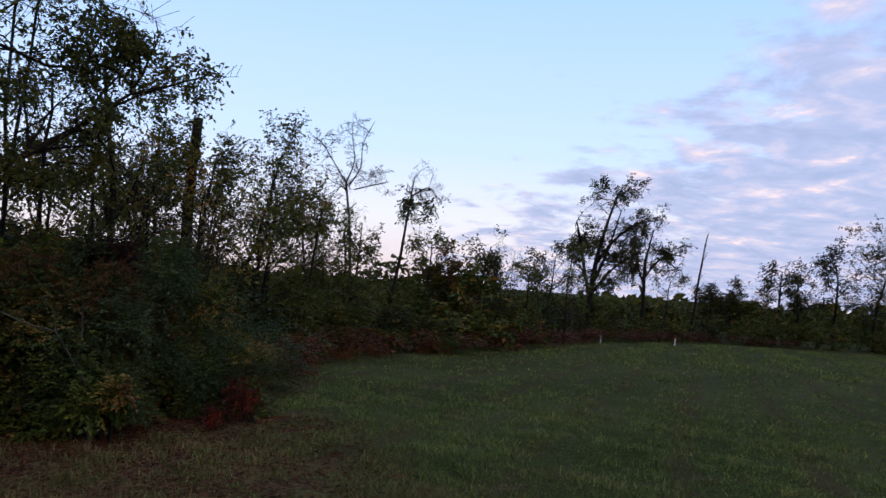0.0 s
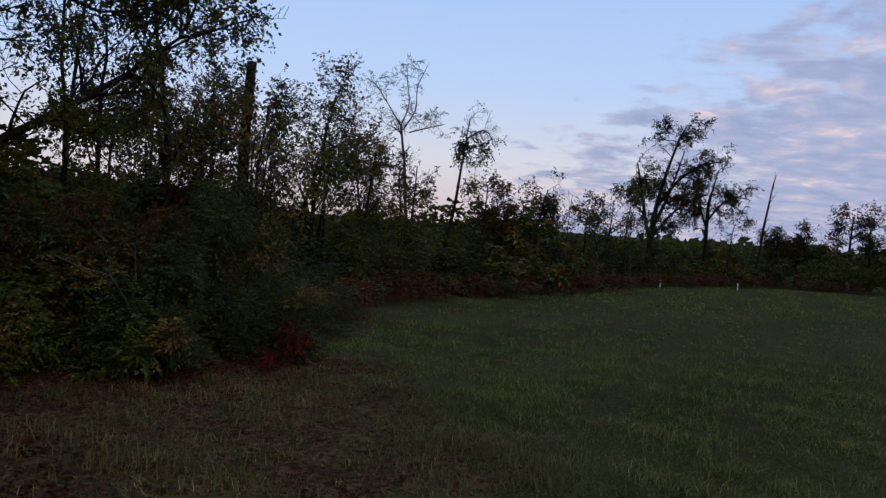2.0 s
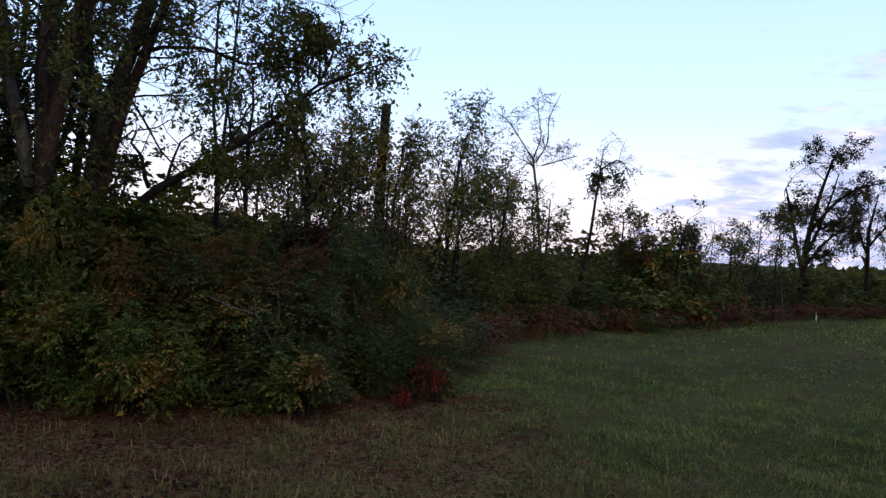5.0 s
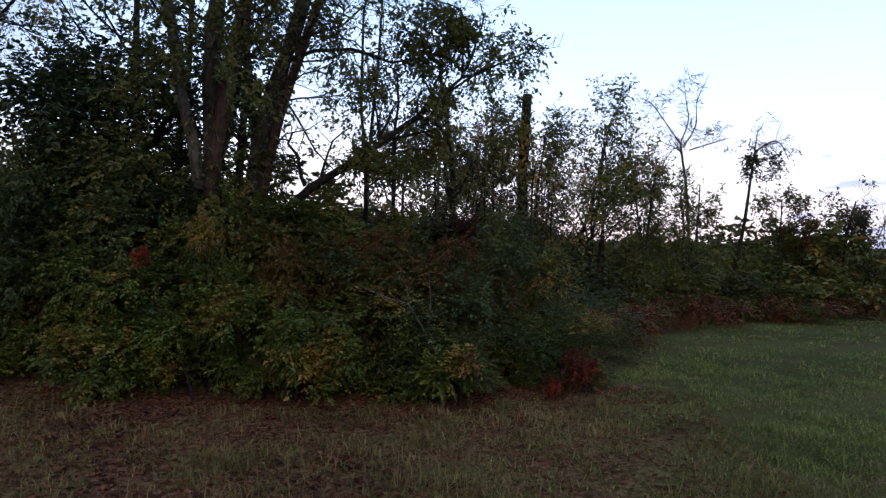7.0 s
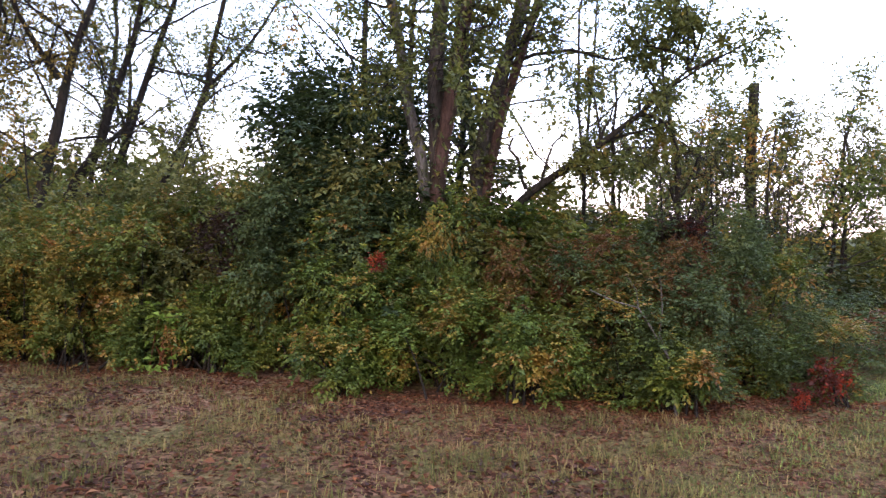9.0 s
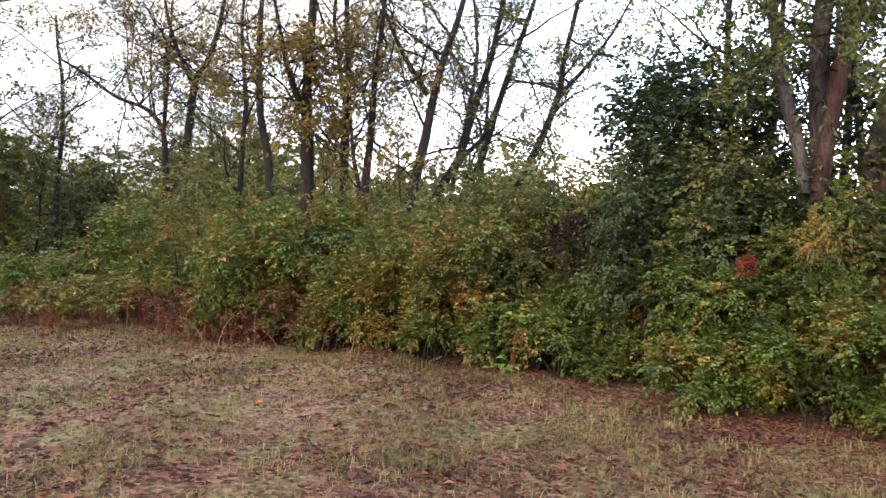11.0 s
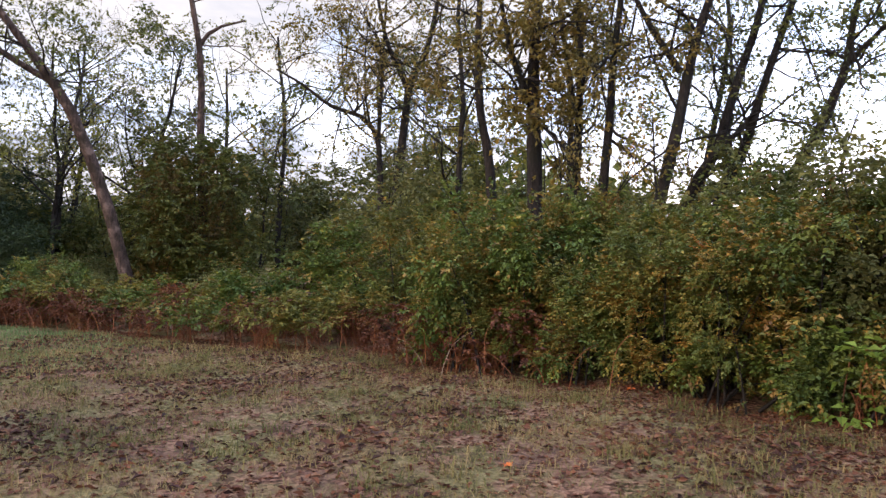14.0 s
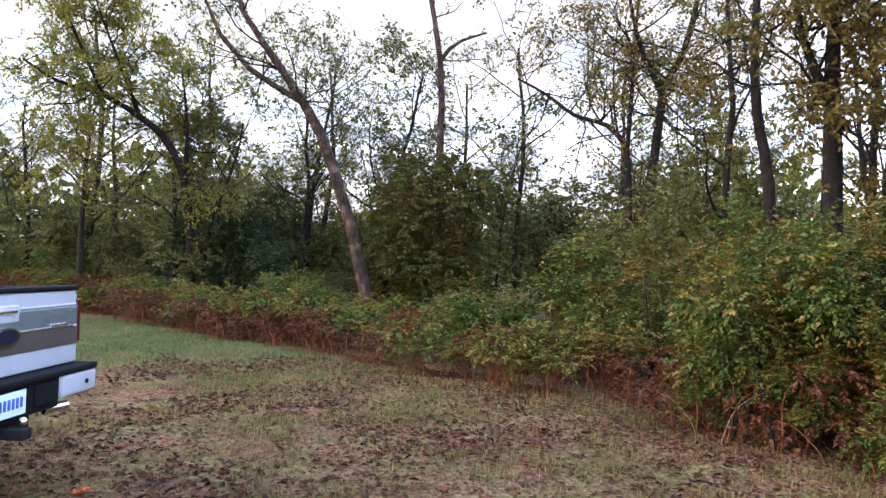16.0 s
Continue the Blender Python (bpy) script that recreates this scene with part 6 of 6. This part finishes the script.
# bed sides with wheel arches
for side, x0, x1 in (("left", -HALF, -HALF + 0.09), ("right", HALF - 0.09, HALF)):
    arch = [(1.25 + 0.48 * math.cos(a), 0.42 + 0.45 * math.sin(a)) for a in np.linspace(math.pi, 0, 11)]
    prism("bed_side", white_paint, truck, [(0.02, 1.36), (0.02, 0.62), (0.72, 0.50)] + arch + [(1.80, 0.50), (2.05, 0.50), (2.05, 1.36)], x0, x1, 0.012)
    solid("bed_rail", black_plastic, truck, [(x0 - 0.004, x1 + 0.004, 0.03, 2.05, 1.362, 1.395)], 0.008)
    e0, e1 = (x0 - 0.006, x0 + 0.03) if side == "left" else (x1 - 0.03, x1 + 0.006)
    solid("side_band", taupe_paint, truck, [(e0, e1, 0.30, 2.04, 0.90, 1.06)], 0.004, "taupe band along the side")
    lamp_x = (-HALF - 0.003, -HALF + 0.05) if side == "left" else (HALF - 0.05, HALF + 0.003)
    solid("tail_light", red_lens, truck, [(lamp_x[0], lamp_x[1], -0.008, 0.10, 1.0, 1.32)], 0.012, "dark red tail light")
solid("bed_floor", black_plastic, truck, [(-0.9, 0.9, 0.05, 2.05, 0.66, 0.72)], 0.01)
# tailgate, with its black cap, two-tone panels, handle, badge and lettering bars
gate = solid("tailgate", white_paint, truck, [(-0.885, 0.885, -0.02, 0.05, 1.13, 1.385), (-0.885, 0.885, -0.035, 0.05, 0.865, 1.145)], 0.018, "white tailgate with a taupe lower band")
solid("cap", black_plastic, gate, [(-0.885, 0.885, -0.035, 0.06, 1.387, 1.42)], 0.012, "black tailgate cap")
solid("crease", white_paint, gate, [(-0.87, 0.87, -0.030, -0.010, 1.275, 1.292)], 0.008)
# white on the real gate; its blue-grey reflection is put into the colour
solid("upper_panel", reflection_grey, gate, [(-0.872, 0.872, -0.038, -0.016, 1.142, 1.272)], 0.010, "white upper panel with its reflection coloured in as grey")
solid("band", taupe_paint, gate, [(-0.872, 0.872, -0.041, -0.033, 1.00, 1.13)], 0.003, "taupe paint band")
for px0 in (0.16, -0.80):
    solid("trim_strip", chrome, gate, [(px0, px0 + 0.64, -0.047, -0.033, 1.13, 1.14)], 0.003, "thin chrome strip")
solid("handle", chrome, gate, [(-0.12, 0.12, -0.056, -0.030, 1.262, 1.285)], 0.010, "chrome tailgate handle")
solid("handle_surround", white_paint, gate, [(-0.16, 0.16, -0.044, -0.012, 1.20, 1.315)], 0.018, "white handle surround")
for bx in np.linspace(0.52, 0.70, 6):
    solid("letter_bar", chrome, gate, [(bx, bx + 0.022, -0.048, -0.036, 1.136, 1.162)], 0.003)


def oval(name, mat, parent, rx, rz, y0, y1, z, label=""):
    bm = bmesh.new()
    m = Matrix.Translation((0, (y0 + y1) / 2, z)) @ Matrix.Diagonal((rx, 1, rz, 1)) @ Matrix.Rotation(radians(90), 4, "X")
    bmesh.ops.create_cone(bm, cap_ends=True, segments=36, radius1=1, radius2=0.94, depth=y1 - y0, matrix=m)
    return shell(name, bm, mat, parent, label)


oval("badge_rim", chrome, gate, 0.15, 0.062, -0.062, -0.034, 1.12, "chrome oval badge rim")
oval("badge", badge_blue, gate, 0.132, 0.050, -0.068, -0.050, 1.12, "dark blue plain oval badge")
# bumper
bumper = solid("bumper", black_plastic, truck, [(-0.98, 0.98, -0.15, 0.02, 0.815, 0.86), (-0.52, 0.52, -0.12, 0.0, 0.61, 0.82)], 0.016, "black step bumper")
for s0, s1 in ((-0.99, -0.52), (0.52, 0.99)):
    solid("bumper_corner", white_paint, bumper, [(s0, s1, -0.14, 0.03, 0.655, 0.812)], 0.03, "glossy white bumper corner")
for bx in (-0.84, 0.84):
    bm = bmesh.new()
    bmesh.ops.create_cone(bm, cap_ends=True, segments=16, radius1=0.018, radius2=0.018, depth=0.012, matrix=Matrix.Translation((bx, -0.143, 0.735)) @ Matrix.Rotation(radians(90), 4, "X"))
    shell("sensor", bm, black_plastic, bumper)
for px0 in (0.22, -0.46):
    solid("step_pad", black_plastic, bumper, [(px0, px0 + 0.24, -0.134, -0.115, 0.65, 0.79)], 0.008)
plate = solid("number_plate", plate_white, bumper, [(-0.20, 0.11, -0.136, -0.124, 0.64, 0.79)], 0.004, "pale blue number plate with plain bars")
for bx in np.linspace(-0.165, 0.045, 6):
    solid("plate_bar", plate_ink, plate, [(bx, bx + 0.026, -0.140, -0.134, 0.685, 0.75)], 0.002)
# hitch and exhaust
solid("hitch", steel, truck, [(-0.05, 0.05, -0.22, 0.2, 0.50, 0.57), (-0.35, 0.35, 0.0, 0.08, 0.50, 0.57)], 0.01, "steel tow hitch")
bm = bmesh.new()
bmesh.ops.create_uvsphere(bm, u_segments=16, v_segments=10, radius=0.028, matrix=Matrix.Translation((0, -0.19, 0.61)))
shell("tow_ball", bm, chrome, truck)
bm = bmesh.new()
bmesh.ops.create_cone(bm, cap_ends=False, segments=20, radius1=0.038, radius2=0.034, depth=0.17, matrix=Matrix.Translation((0.60, -0.05, 0.585)) @ Matrix.Rotation(radians(-30), 4, "Z") @ Matrix.Rotation(radians(88), 4, "Y"))
shell("exhaust_tip", bm, chrome, truck, "chrome exhaust tip")
solid("chassis", black_plastic, truck, [(-0.55, -0.42, 0.1, 5.5, 0.42, 0.58), (0.42, 0.55, 0.1, 5.5, 0.42, 0.58), (-0.7, 0.7, 1.2, 1.3, 0.34, 0.44)], 0.01)
# cab and bonnet
prism("cab", white_paint, truck, [(2.08, 0.50), (4.35, 0.50), (4.42, 1.12), (4.25, 1.18), (3.55, 1.86), (3.2, 1.93), (2.5, 1.91), (2.25, 1.85), (2.08, 1.2)], -0.95, 0.95, 0.05)
arch = [(4.9 - 0.48 * math.cos(a), 0.42 + 0.45 * math.sin(a)) for a in np.linspace(math.pi, 0, 11)]
prism("front_body", white_paint, truck, [(4.36, 1.14), (5.65, 1.08), (5.75, 0.95), (5.75, 0.52), (5.42, 0.50)] + arch + [(4.36, 0.50)], -0.97, 0.97, 0.03)
solid("rear_window", dark_glass, truck, [(-0.72, 0.72, 2.085, 2.12, 1.38, 1.76)], 0.01, "dark rear window")
for wx0, wx1 in ((-0.956, -0.93), (0.93, 0.956)):
    solid("side_window", dark_glass, truck, [(wx0, wx1, 2.55, 3.15, 1.28, 1.74), (wx0, wx1, 3.22, 3.62, 1.28, 1.66)], 0.006, "dark side window")
prism("windscreen", dark_glass, truck, [(4.27, 1.215), (3.62, 1.84), (3.60, 1.82), (4.24, 1.20)], -0.8, 0.8, 0.003)
for mx in (-1, 1):
    solid("mirror", black_plastic, truck, [(min(mx * 0.95, mx * 1.18), max(mx * 0.95, mx * 1.18), 3.75, 3.85, 1.2, 1.42)], 0.03)
solid("front_bumper", chrome, truck, [(-0.98, 0.98, 5.65, 5.85, 0.45, 0.70)], 0.04)
for hx in (-0.78, 0.78):
    solid("headlight", plate_white, truck, [(hx - 0.17, hx + 0.17, 5.66, 5.765, 0.78, 0.98)], 0.02, "clear headlight")
